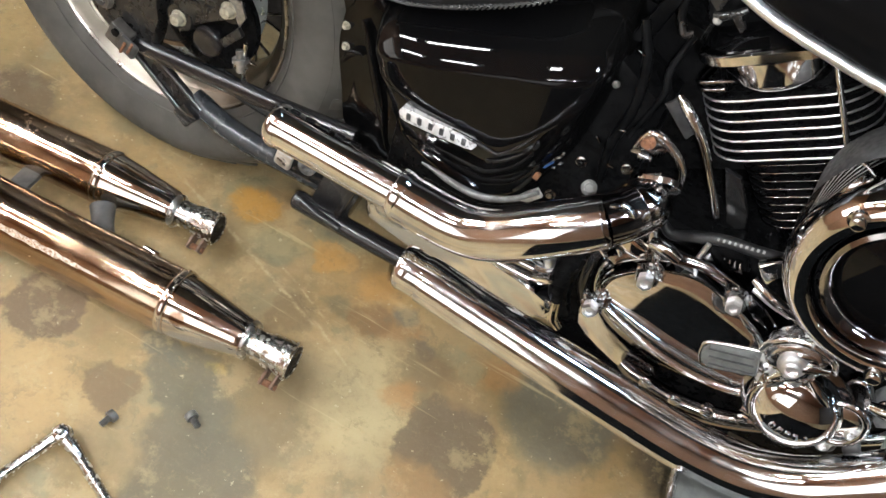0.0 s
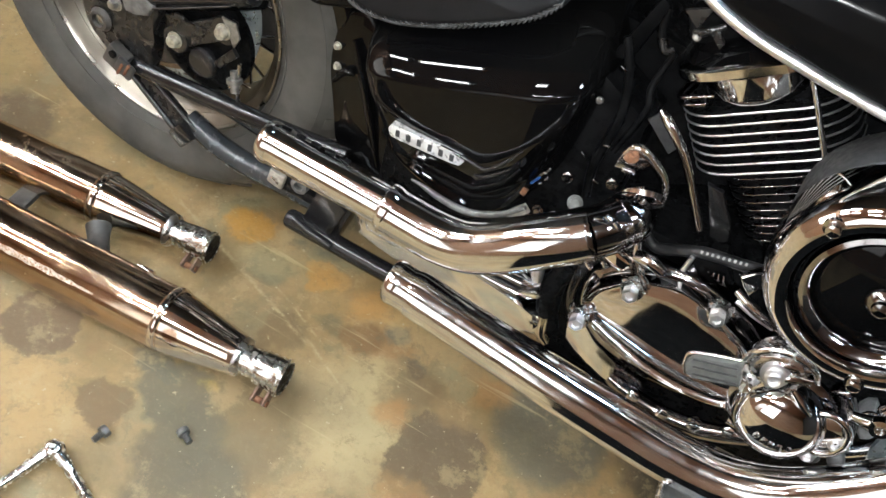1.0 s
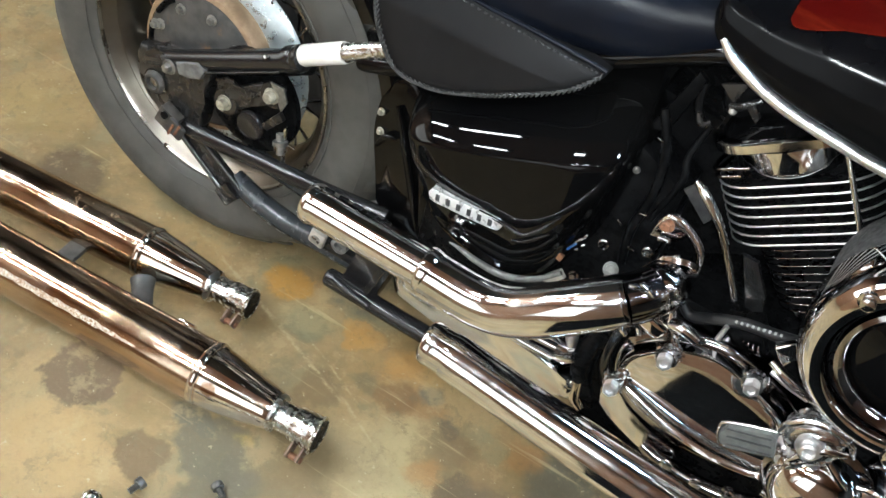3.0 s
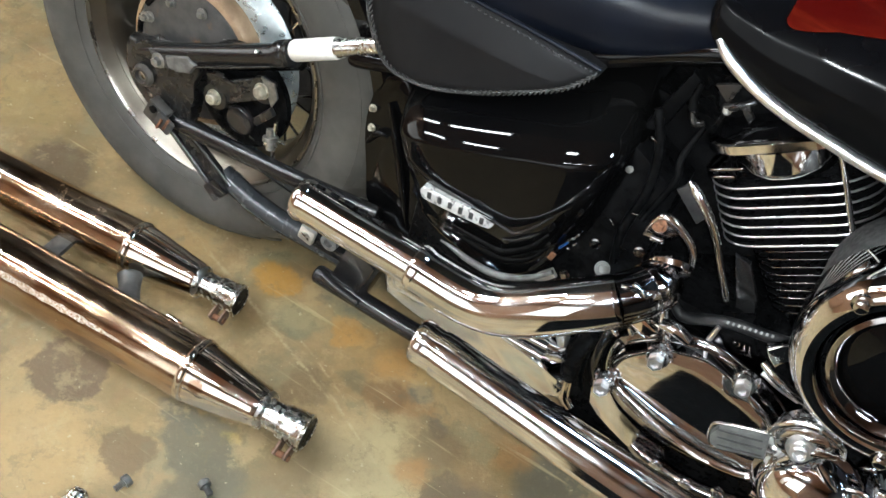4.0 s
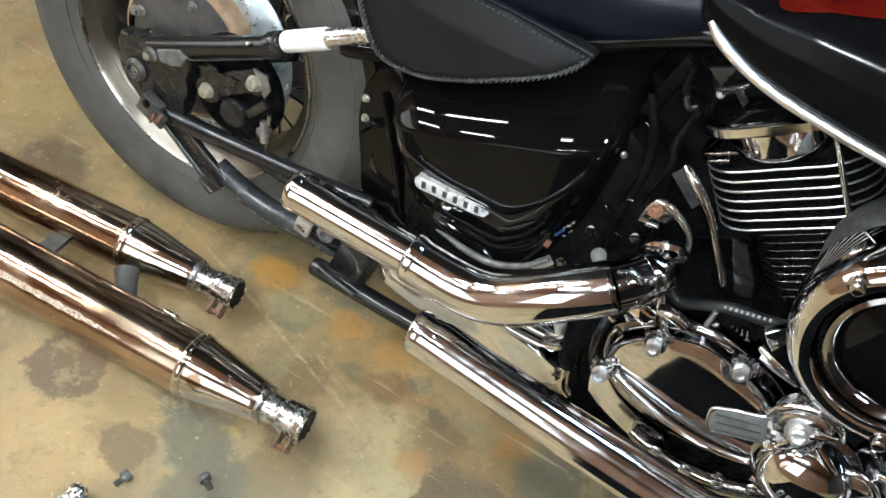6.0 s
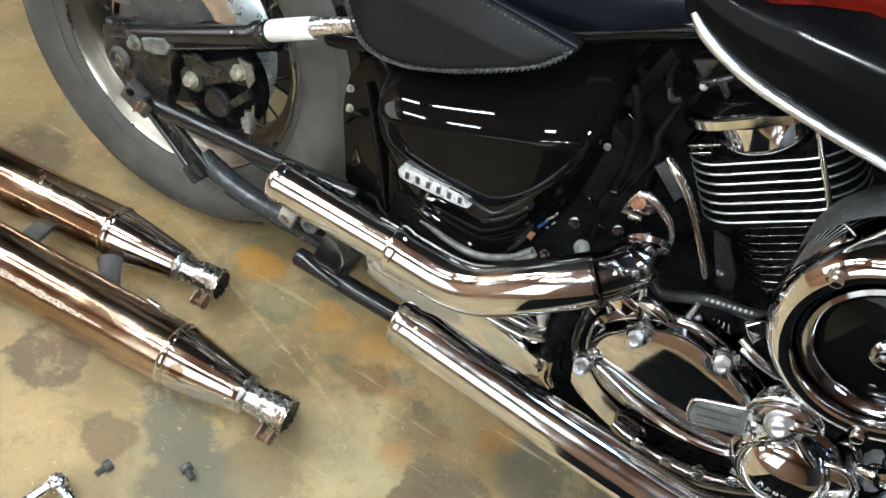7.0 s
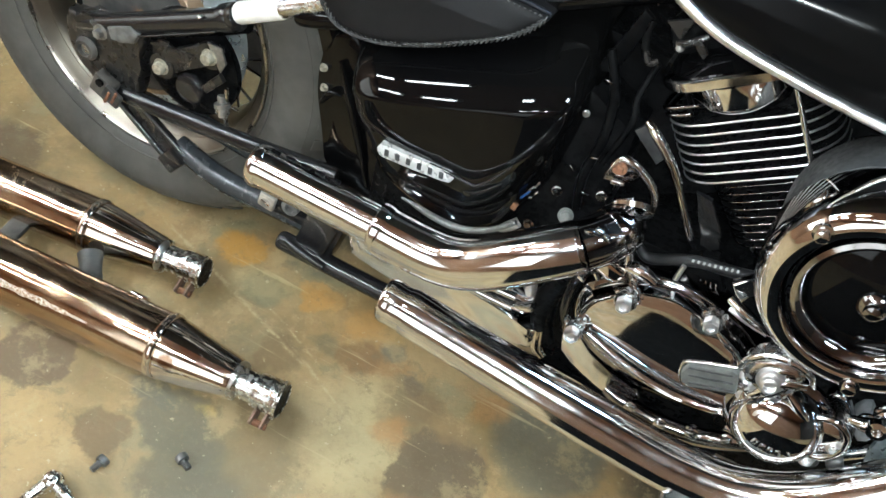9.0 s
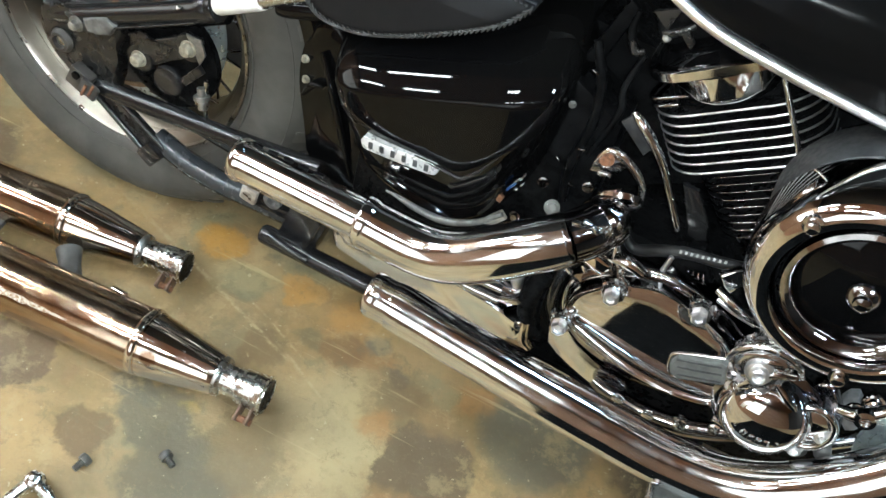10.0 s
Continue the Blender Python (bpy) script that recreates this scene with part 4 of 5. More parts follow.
def seat():
    xs = np.linspace(0.24, 0.80, 29)
    bottom_x = [0.24, 0.30, 0.36, 0.46, 0.56, 0.62, 0.68, 0.74, 0.80]
    bottom_z = [0.60, 0.58, 0.570, 0.580, 0.600, 0.624, 0.664, 0.709, 0.757]
    half = np.interp(xs, [0.24, 0.35, 0.50, 0.60, 0.70, 0.80], [0.124, 0.129, 0.124, 0.106, 0.090, 0.070])
    zs = np.interp(xs, bottom_x, bottom_z)
    rings = []
    for x, w, z in zip(xs, half, zs):
        top = np.interp(x, [0.24, 0.40, 0.60, 0.72, 0.80], [0.78, 0.735, 0.722, 0.740, 0.763])
        h = top - z
        ring = []
        for a in np.linspace(-math.pi / 2, 1.5 * math.pi, 40, endpoint=False):
            c, s = math.cos(a), math.sin(a)
            ring.append(Vector((x, w * math.copysign(abs(c) ** 0.7, c), z + h / 2 + h / 2 * math.copysign(abs(s) ** 0.75, s))))
        rings.append(ring)
    s = part("seat", skin(bmesh.new(), rings), blue_sheen_leather, bike, "black leather saddle with a laced skirt", smooth=60)
    edge = [(0.285, 0.625), (0.293, 0.573), (0.312, 0.530), (0.339, 0.505), (0.388, 0.506), (0.439, 0.525), (0.484, 0.548), (0.534, 0.577), (0.556, 0.595), (0.568, 0.611)]

    def tuck(x, z):
        return 0.32 * max(0, z - 0.585) + 0.25 * max(0, x - 0.50) ** 1.3

    top = [(0.522, 0.619), (0.472, 0.625), (0.422, 0.628), (0.358, 0.633)]
    part("skirt", puffed(edge + top, -0.10, -0.135, 0.007, 5, 12, 3.5, tuck), leather, s, "grey-black leather skirt with a laced edge", smooth=60)
    line = [Vector(q) for q in spline([(x, -0.138 + tuck(x, z), z) for x, z in edge], 40)]
    bm = bmesh.new()
    c = Vector((0.44, 0, 0.625))
    # a plait of crossing loops round the skirt's edge
    marks, run = [line[0]], 0.0
    for a, b in zip(line, line[1:]):
        run += (b - a).length
        if run >= 0.0058:
            marks.append(b)
            run = 0.0
    for a, b in zip(marks, marks[1:]):
        way, mid = b - a, (a + b) / 2
        inward = Vector((c.x - mid.x, 0, c.z - mid.z)).normalized()
        for sgn, off in ((1, 0.0), (-1, 0.5)):
            m = mid + way * off
            p = m - way * 0.75 + inward * (0.0036 * sgn + 0.001)
            q = m + way * 0.75 + inward * (-0.0012 * sgn + 0.001)
            tube([(*p, 0.0008), (*((p + q) / 2 + Vector((0, -0.0022, 0))), 0.0012), (*q, 0.0008)], 3, 7, bm)
    tagged(part("lacing", bm, lace, s, "plaited grey leather lacing"), kind="stuff")
    seam = spline([(0.347, -0.130, 0.635), (0.421, -0.130, 0.628), (0.472, -0.129, 0.626), (0.522, -0.125, 0.621), (0.569, -0.119, 0.614)], 8)
    part("seam_piping", tube([(*p, 0.0026) for p in seam], 1, 8), blue_sheen_leather, s)
    bm = bmesh.new()
    run = [Vector(q) for q in spline([(0.357, -0.133, 0.628), (0.422, -0.133, 0.622), (0.472, -0.132, 0.619), (0.522, -0.128, 0.614), (0.564, -0.122, 0.610)], 14)]
    for a, b in zip(run[::2], run[1::2]):
        tube([(*a, 0.0009), (*((a + b) / 2 + Vector((0, -0.0008, 0))), 0.0012), (*b, 0.0009)], 1, 6, bm)
    tagged(part("stitching", bm, lace, s, "row of grey stitches along the seam"), kind="stuff")
    return s


seat()


def tank():
    strip = [(0.662, -0.155, 0.738), (0.670, -0.163, 0.722), (0.687, -0.165, 0.709), (0.718, -0.166, 0.695), (0.757, -0.167, 0.685), (0.804, -0.168, 0.679), (0.850, -0.169, 0.6745), (0.96, -0.17, 0.668), (1.08, -0.17, 0.668)]
    line = spline(strip, 5)

    # cross-section: inset and height above the strip; the red begins along a gently rising line
    whole = [(0.10, -0.010), (0.012, -0.006), (0.0, 0.0), (-0.001, 0.008), (-0.003, 0.022), (-0.002, 0.040), (0.002, 0.058), (0.008, 0.068), (0.016, 0.0765), (0.024, 0.086), (0.036, 0.0945), (0.046, 0.101), (0.062, 0.110), (0.085, 0.120), (0.12, 0.128), (0.17, 0.130)]
    heights = [h for d, h in whole]

    def ring_of(x, y, z, lo, hi, n):
        s = float(np.interp(x, [0.655, 0.70, 0.76, 0.85], [0.45, 0.75, 1.04, 1.22]))
        out = []
        for h in np.linspace(lo, hi, n):
            dy = float(np.interp(h, heights, [d for d, q in whole]))
            out.append(Vector((x - 0.02 * (1 - s), y + dy * (0.6 + 0.4 * s), z + h * s)))
        return out

    def edge(x):
        return float(np.interp(x, [0.715, 0.76, 0.80, 0.90], [0.066, 0.078, 0.086, 0.085])) + 0.014 * math.exp(-max(0, x - 0.716) / 0.004)

    START = 0.716
    fine = spline(strip, 14)
    front = [(x, y - 0.0012, z + 0.0012) for x, y, z in fine if x > START]
    t = part("fuel_tank", skin(bmesh.new(), [ring_of(*p, -0.010, 0.13, 40) for p in fine], False, False), tank_black, bike, "black and red fuel tank with a chrome edge strip", smooth=60)
    part("red_panel", skin(bmesh.new(), [ring_of(*p, edge(p[0]) + 0.001, 0.13, 16) for p in front], False, False), red, t, "deep red tank top with orange strokes", smooth=60)
    part("chrome_strip", tube([(x, y - 0.002, z, 0.0034 if k == 0 else 0.0056) for k, (x, y, z) in enumerate(strip[1:])], 5, 20), fin_alloy, t, "bright chrome trim strip")
    part("tank_end", tube([(0.652, -0.12, 0.755, 0.006), (0.676, -0.14, 0.745, 0.012), (0.70, -0.14, 0.74, 0.014), (0.78, -0.12, 0.72, 0.012)], 4, 14), gloss_black, t)


tank()


def rear_cylinder():
    """The rear cylinder leans back by 35 degrees; its fins are black with polished edges."""
    a = radians(35)
    up = Vector((-math.sin(a), 0, math.cos(a)))
    along = Vector((math.cos(a), 0, math.sin(a)))
    foot = Vector((0.8318, 0, 0.5333))

    def fin_ring(s, half_x, y_front, corner):
        pts = []
        yb = 0.10
        for cx, cy, a0 in ((half_x - corner, y_front + corner, -90), (half_x - corner, yb - corner, 0), (-half_x + corner, yb - corner, 90), (-half_x + corner, y_front + corner, 180)):
            for k in range(7):
                ang = radians(a0 + 15 * k)
                pts.append((cx + corner * math.cos(ang), cy + corner * math.sin(ang)))
        return [foot + up * s + along * u + Vector((0, v, 0)) for u, v in pts]

    cyl = part("rear_cylinder", skin(bmesh.new(), [fin_ring(-0.135, 0.040, -0.092, 0.03), fin_ring(-0.008, 0.046, -0.098, 0.03), fin_ring(-0.004, 0.066, -0.104, 0.03), fin_ring(0.10, 0.066, -0.104, 0.03)]), engine_black, bike, "finned black rear cylinder with polished fin edges")
    for k in range(16):
        big = k >= 9
        s = 0.003 + 0.0115 * (k - 9) if big else -0.0095 - 0.0098 * (8 - k)
        half = 0.0870 if big else 0.050 + 0.0011 * k
        front = -0.124 if big else -0.114
        bend = 0.046 if big else 0.034
        t = 0.0019 if big else 0.0012
        fin = part("fin", skin(bmesh.new(), [fin_ring(s - t, half - 0.003, front + 0.003, bend), fin_ring(s - t * 0.8, half - 0.001, front + 0.001, bend), fin_ring(s + t * 0.8, half - 0.001, front + 0.001, bend), fin_ring(s + t, half - 0.003, front + 0.003, bend)]), engine_black, cyl)
        w = 0.0013 if big else 0.0008
        rows = []
        for q in (-90, -55, -20, 20, 55, 90):
            o = 0.9 * w * math.cos(radians(q))
            rows.append(fin_ring(s + w * math.sin(radians(q)), half - 0.0008 + o, front + 0.0008 - o, bend))
        part("fin_edge", skin(bmesh.new(), rows, False), fin_alloy if big else dimmed_chrome, fin)
    head = part("cylinder_head", skin(bmesh.new(), [fin_ring(0.096, 0.060, -0.100, 0.03), fin_ring(0.113, 0.060, -0.100, 0.03)]), engine_black, cyl)
    o = foot + up * 0.0815 + Vector((0, -0.068, 0)) - along * 0.002
    part("head_cap", lathe([(0.052, -0.004), (0.058, 0.0), (0.060, 0.006), (0.060, 0.029)], o, up, 48), chrome, head, "round chrome cap")
    part("rocker_cover", skin(bmesh.new(), [fin_ring(0.1105, 0.079, -0.124, 0.045), fin_ring(0.1125, 0.0825, -0.128, 0.047), fin_ring(0.1215, 0.0825, -0.128, 0.047), fin_ring(0.124, 0.080, -0.125, 0.046)]), chrome, head, "chrome rocker cover rim")
    part("rocker_top", skin(bmesh.new(), [fin_ring(0.1235, 0.074, -0.120, 0.045), fin_ring(0.132, 0.066, -0.110, 0.045), fin_ring(0.138, 0.050, -0.092, 0.04)]), gloss_black, head)
    for k in range(2):
        q = foot + up * (0.0845 + 0.0085 * k) + Vector((0, -0.098, 0))
        part("half_fin", tube([(*(q - along * 0.074 + Vector((0, 0.03, 0))), 0.0022), (*(q - along * 0.080), 0.0025), (*(q - along * 0.074 - Vector((0, 0.018, 0))), 0.0025), (*(q - along * (0.050 - 0.01 * k) - Vector((0, 0.022, 0))), 0.0022)], 4, 10), dimmed_chrome, cyl)
    o = foot + along * 0.0585 + Vector((0, -0.128, 0))
    part("push_rod_tube", tube([(*(o - up * 0.012), 0.0032), (*(o + up * 0.105), 0.0032)], 1, 12), chrome, cyl)


rear_cylinder()


def air_cleaner():
    c = (0.962, 0, 0.558)
    body = part("air_cleaner", lathe([(0.095, -0.196), (0.1035, -0.200), (0.106, -0.208), (0.107, -0.245), (0.1055, -0.257), (0.101, -0.268), (0.094, -0.2755), (0.086, -0.278), (0.080, -0.276), (0.0765, -0.270), (0.0755, -0.262)],
                                     c, (0, 1, 0), 96, caps=False), mirror_chrome, bike, "round chrome air cleaner with a black dished middle")
    part("groove", lathe([(0.0765, -0.266), (0.074, -0.258), (0.0715, -0.262)], c, (0, 1, 0), 80, caps=False), engine_black, body)
    part("inner_ring", lathe([(0.0720, -0.262), (0.0705, -0.270), (0.066, -0.272), (0.061, -0.268), (0.0575, -0.261), (0.0565, -0.256)], c, (0, 1, 0), 96, caps=False), dimmed_chrome, body, "chrome inner ring, darkened in its colour")
    part("black_disc", lathe([(0.0575, -0.258), (0.050, -0.261), (0.025, -0.266), (0.001, -0.267)], c, (0, 1, 0), 64, caps=False), gloss_black, body)
    part("centre_bolt", lathe([(0.0135, 0), (0.0145, 0.003), (0.012, 0.007), (0.0085, 0.009), (0.0078, 0.013), (0.0045, 0.015)], (c[0], -0.266, c[2]), (0, -1, 0), 24), dimmed_chrome, body)
    for ang in (143, 33, -75):
        x, z = c[0] + 0.091 * math.cos(radians(ang)), c[2] + 0.091 * math.sin(radians(ang))
        part("ring_bolt", lathe([(0.0095, 0), (0.0095, 0.004), (0.0065, 0.0045), (0.0065, 0.010), (0.005, 0.011)], (x, -0.274, z), (0, -1, 0), 20), chrome, body)
    part("back_case", lathe([(0.085, -0.12), (0.092, -0.125), (0.098, -0.14), (0.100, -0.185), (0.098, -0.196), (0.09, -0.20)], (c[0] - 0.002, 0, c[2] + 0.004), (0, 1, 0), 72), soft_rubber, body, "matt black backing case")
    part("case_screw", hex_bolt((0.95, -0.180, 0.688), (0, -1, 0), 0.006, 0.004), zinc, body)
    part("arm", slab([(0.8536, 0.464), (0.866, 0.476), (0.8799, 0.4855), (0.900, 0.497), (0.903, 0.486), (0.8827, 0.4729), (0.8728, 0.4597), (0.8728, 0.4447), (0.863, 0.452)], -0.206, -0.194, 0.003), chrome, body)


air_cleaner()


def engine():
    case = part("crankcase", slab([(0.66, 0.17), (0.64, 0.30), (0.70, 0.40), (0.80, 0.41), (0.94, 0.43), (1.08, 0.45), (1.16, 0.36), (1.14, 0.20), (1.02, 0.15), (0.74, 0.15)], -0.135, 0.12, 0.02, 3, segments=3), engine_black, bike, "black crankcase")
    part("inner_core", slab([(0.40, 0.52), (0.42, 0.32), (0.56, 0.28), (0.68, 0.38), (0.80, 0.46), (0.98, 0.52), (1.10, 0.60), (1.10, 0.70), (0.84, 0.66), (0.70, 0.58), (0.58, 0.60)], -0.055, 0.08, 0.006), engine_black, bike)
    part("battery_box", slab([(0.405, 0.47), (0.405, 0.235), (0.47, 0.205), (0.66, 0.215), (0.70, 0.30), (0.70, 0.52), (0.62, 0.56)], -0.118, 0.08, 0.01), engine_black, bike, "black battery box")
    part("front_cylinder", slab([(0.93, 0.46), (1.04, 0.46), (1.16, 0.60), (1.08, 0.68)], -0.11, 0.1, 0.01), engine_black, bike)
    # big polished clutch cover: a stepped skirt, a rounded rim and a nearly flat face
    face = spline([(0.7265, 0.318), (0.729, 0.338), (0.7402, 0.355), (0.766, 0.379), (0.8005, 0.394), (0.8267, 0.3954), (0.8569, 0.387), (0.8882, 0.374), (0.914, 0.353), (0.930, 0.324), (0.928, 0.298),
                   (0.9137, 0.2838), (0.8749, 0.276), (0.8321, 0.2765), (0.7973, 0.2833), (0.7611, 0.2942), (0.735, 0.305)], 6, True)
    skirt = spline([(0.713, 0.318), (0.714, 0.340), (0.730, 0.364), (0.760, 0.389), (0.800, 0.404), (0.830, 0.405), (0.862, 0.398), (0.897, 0.384), (0.926, 0.360), (0.946, 0.324), (0.950, 0.282),
                    (0.935, 0.248), (0.885, 0.233), (0.832, 0.2262), (0.782, 0.2315), (0.744, 0.247), (0.719, 0.282)], 6, True)
    mid = sum(face) / len(face)
    steps = [(0.0, -0.130), (0.0, -0.162), (0.02, -0.168), (0.06, -0.1705), (0.30, -0.1722), (0.70, -0.1745), (0.80, -0.1770), (0.85, -0.183), (0.89, -0.190), (0.93, -0.1955), (0.97, -0.1985), (1.0, -0.1990)]
    rows = [[Vector((*(p + (q - p) * k), y)).xzy for p, q in zip(skirt, face)] for k, y in steps]
    for k, y in ((0.985, -0.1975), (0.97, -0.1955), (0.955, -0.1948), (0.92, -0.1954), (0.85, -0.1963), (0.70, -0.1975), (0.50, -0.1984), (0.30, -0.1989), (0.10, -0.1991)):
        rows.append([Vector((*(mid + (q - mid) * k), y)).xzy for q in face])
    for row in rows[7:]:  # the face leans back a little
        for v in row:
            v.y += 0.13 * (v.z - 0.335)
    cover = part("clutch_cover", skin(bmesh.new(), rows[6:]), mirror_chrome, bike, "polished chrome clutch cover with bolts", smooth=60)
    # skirt in the darker chrome, which stands for what it reflects
    part("cover_skirt", skin(bmesh.new(), rows[:8]), dimmed_chrome, cover, "chrome skirt with dark reflections put into its colour", smooth=60)
    bead = [p + (q - p) * 0.40 for p, q in zip(skirt, face)]
    part("skirt_bead", tube([(p[0], -0.1735, p[1], 0.0034) for p in bead[52:] + bead[:8]], 1, 10), chrome, cover)
    # lumpy chrome tube added in the shape of the rim's highlight
    part("rim_glint", tube([(0.866, -0.199, 0.391, 0.0020), (0.884, -0.201, 0.382, 0.0046), (0.898, -0.202, 0.376, 0.0034), (0.911, -0.203, 0.361, 0.0054), (0.919, -0.203, 0.347, 0.0036), (0.926, -0.203, 0.328, 0.0052), (0.929, -0.203, 0.312, 0.0024)], 5, 12), chrome, cover)
    for x, z in ((0.766, 0.372), (0.858, 0.398), (0.728, 0.303), (0.928, 0.352)):
        lean = 0.13 * (z - 0.335)
        b = part("boss", lathe([(0.0125, 0), (0.0140, 0.003), (0.0128, 0.008), (0.0138, 0.012), (0.0115, 0.016)], (x, -0.194 + lean, z), (0.05, -1, 0.12), 9), alloy, cover, smooth=0)
        part("bolt", lathe([(0.0088, 0), (0.0094, 0.004), (0.0082, 0.008), (0.0048, 0.0085), (0.0044, 0.005), (0.002, 0.005)], (x, -0.2095 + lean, z), (0.15, -1, 0.1), 6), fin_alloy, b, smooth=0)
        for k in range(3):
            a = radians(120 * k + 30)
            part("lug", block((x + 0.0135 * math.cos(a), -0.199 + lean, z + 0.0135 * math.sin(a)), (0.007, 0.012, 0.006), 0.0015, (8, -math.degrees(a), 12)), chrome, b, smooth=0)
    part("kick_panel", slab([(0.716, 0.268), (0.722, 0.226), (0.758, 0.206), (0.812, 0.188), (0.834, 0.196), (0.828, 0.220), (0.775, 0.232), (0.736, 0.262)], -0.172, -0.150, 0.003, 2), chrome, cover, "flat polished panel under the clutch cover")
    # round chrome dome in front of it
    dome = part("dome_cover", lathe([(0.048, -0.01), (0.050, 0.010), (0.0495, 0.022), (0.046, 0.033), (0.039, 0.042), (0.028, 0.049), (0.014, 0.053), (0.001, 0.054)], (0.964, -0.212, 0.339), (0.06, -1, 0.06), 64, caps=False), mirror_chrome, bike, "round chrome dome cover with raised bars", smooth=60)
    part("dome_flange", lathe([(0.046, 0), (0.057, 0.002), (0.058, 0.010), (0.052, 0.014)], (0.964, -0.212, 0.339), (0.06, -1, 0.06), 64), dimmed_chrome, dome)
    for k in range(6):
        x = 0.942 + 0.0085 * k
        z = 0.3315 + 22 * (x - 0.966) ** 2 * 0.5
        r = math.hypot(x - 0.964, z - 0.339)
        part("raised_bar", block((x, -0.212 - 0.0535 + 0.55 * r * r / 0.05, z), (0.0058, 0.006, 0.0078), 0.001, (0, -22 * (x - 0.966) * 57, 0)), alloy, dome)
    part("side_ring", tube([(1.008 + 0.026 * math.cos(radians(a)), -0.235, 0.352 + 0.030 * math.sin(radians(a)), 0.0042) for a in range(0, 361, 30)], 2, 10, caps=False), chrome, dome)
    part("ring_face", lathe([(0.024, 0.004), (0.018, 0.008), (0.002, 0.009)], (1.008, -0.228, 0.352), (0.05, -1, 0.05), 28), chrome, dome)
    for x, z, r in ((0.929, 0.392, 0.010), (1.026, 0.346, 0.012), (1.012, 0.310, 0.010), (0.950, 0.315, 0.008), (0.922, 0.350, 0.008), (0.915, 0.372, 0.009)):
        part("dome_bolt", lathe([(r, 0), (r * 1.05, 0.006), (r * 0.8, 0.010), (r * 0.72, 0.014), (r * 0.45, 0.016), (r * 0.4, 0.012)], (x, -0.222, z), (0.05, -1, 0.05), 20), fin_alloy, dome)
    for a, b, c in (((0.904, -0.233, 0.405), (0.925, -0.237, 0.427), (0.952, -0.231, 0.434)), ((0.913, -0.236, 0.395), (0.933, -0.240, 0.416), (0.960, -0.234, 0.421)), ((0.921, -0.240, 0.386), (0.944, -0.244, 0.407), (0.966, -0.238, 0.411))):
        part("cover_arc", tube([(*a, 0.004), (*b, 0.0055), (*c, 0.004)], 6, 14), chrome, dome)
    br = part("chrome_bracket", puffed([(0.903, 0.398), (0.908, 0.414), (0.921, 0.428), (0.940, 0.431), (0.957, 0.424), (0.963, 0.406), (0.958, 0.388), (0.966, 0.370), (0.960, 0.350), (0.943, 0.340), (0.926, 0.346), (0.920, 0.362), (0.924, 0.380), (0.910, 0.384)], -0.215, -0.236, 0.008, 5, 10, 2.6), alloy, bike, "shaped chrome bracket above the dome", smooth=60)
    for x, z, r in ((0.932, 0.403, 0.0145), (0.944, 0.358, 0.0155)):
        part("bracket_bolt", lathe([(r, 0), (r * 1.05, 0.003), (r * 0.92, 0.007), (r * 0.70, 0.0075), (r * 0.66, 0.014), (r * 0.45, 0.0155), (r * 0.40, 0.011), (r * 0.1, 0.011)], (x, -0.242, z), (0.03, -1, 0.14), 22), fin_alloy, br)
    part("bracket_lip", tube([(0.900, -0.238, 0.396, 0.0036), (0.905, -0.241, 0.416, 0.0046), (0.920, -0.242, 0.432, 0.0052), (0.941, -0.242, 0.436, 0.0048), (0.962, -0.240, 0.428, 0.0042), (0.972, -0.236, 0.412, 0.0030)], 5, 14), alloy, br)
    part("bracket_strap", tube([(0.956, -0.244, 0.396, 0.0040), (0.972, -0.246, 0.386, 0.0055), (0.986, -0.244, 0.372, 0.0045)], 5, 12), chrome, br)


engine()


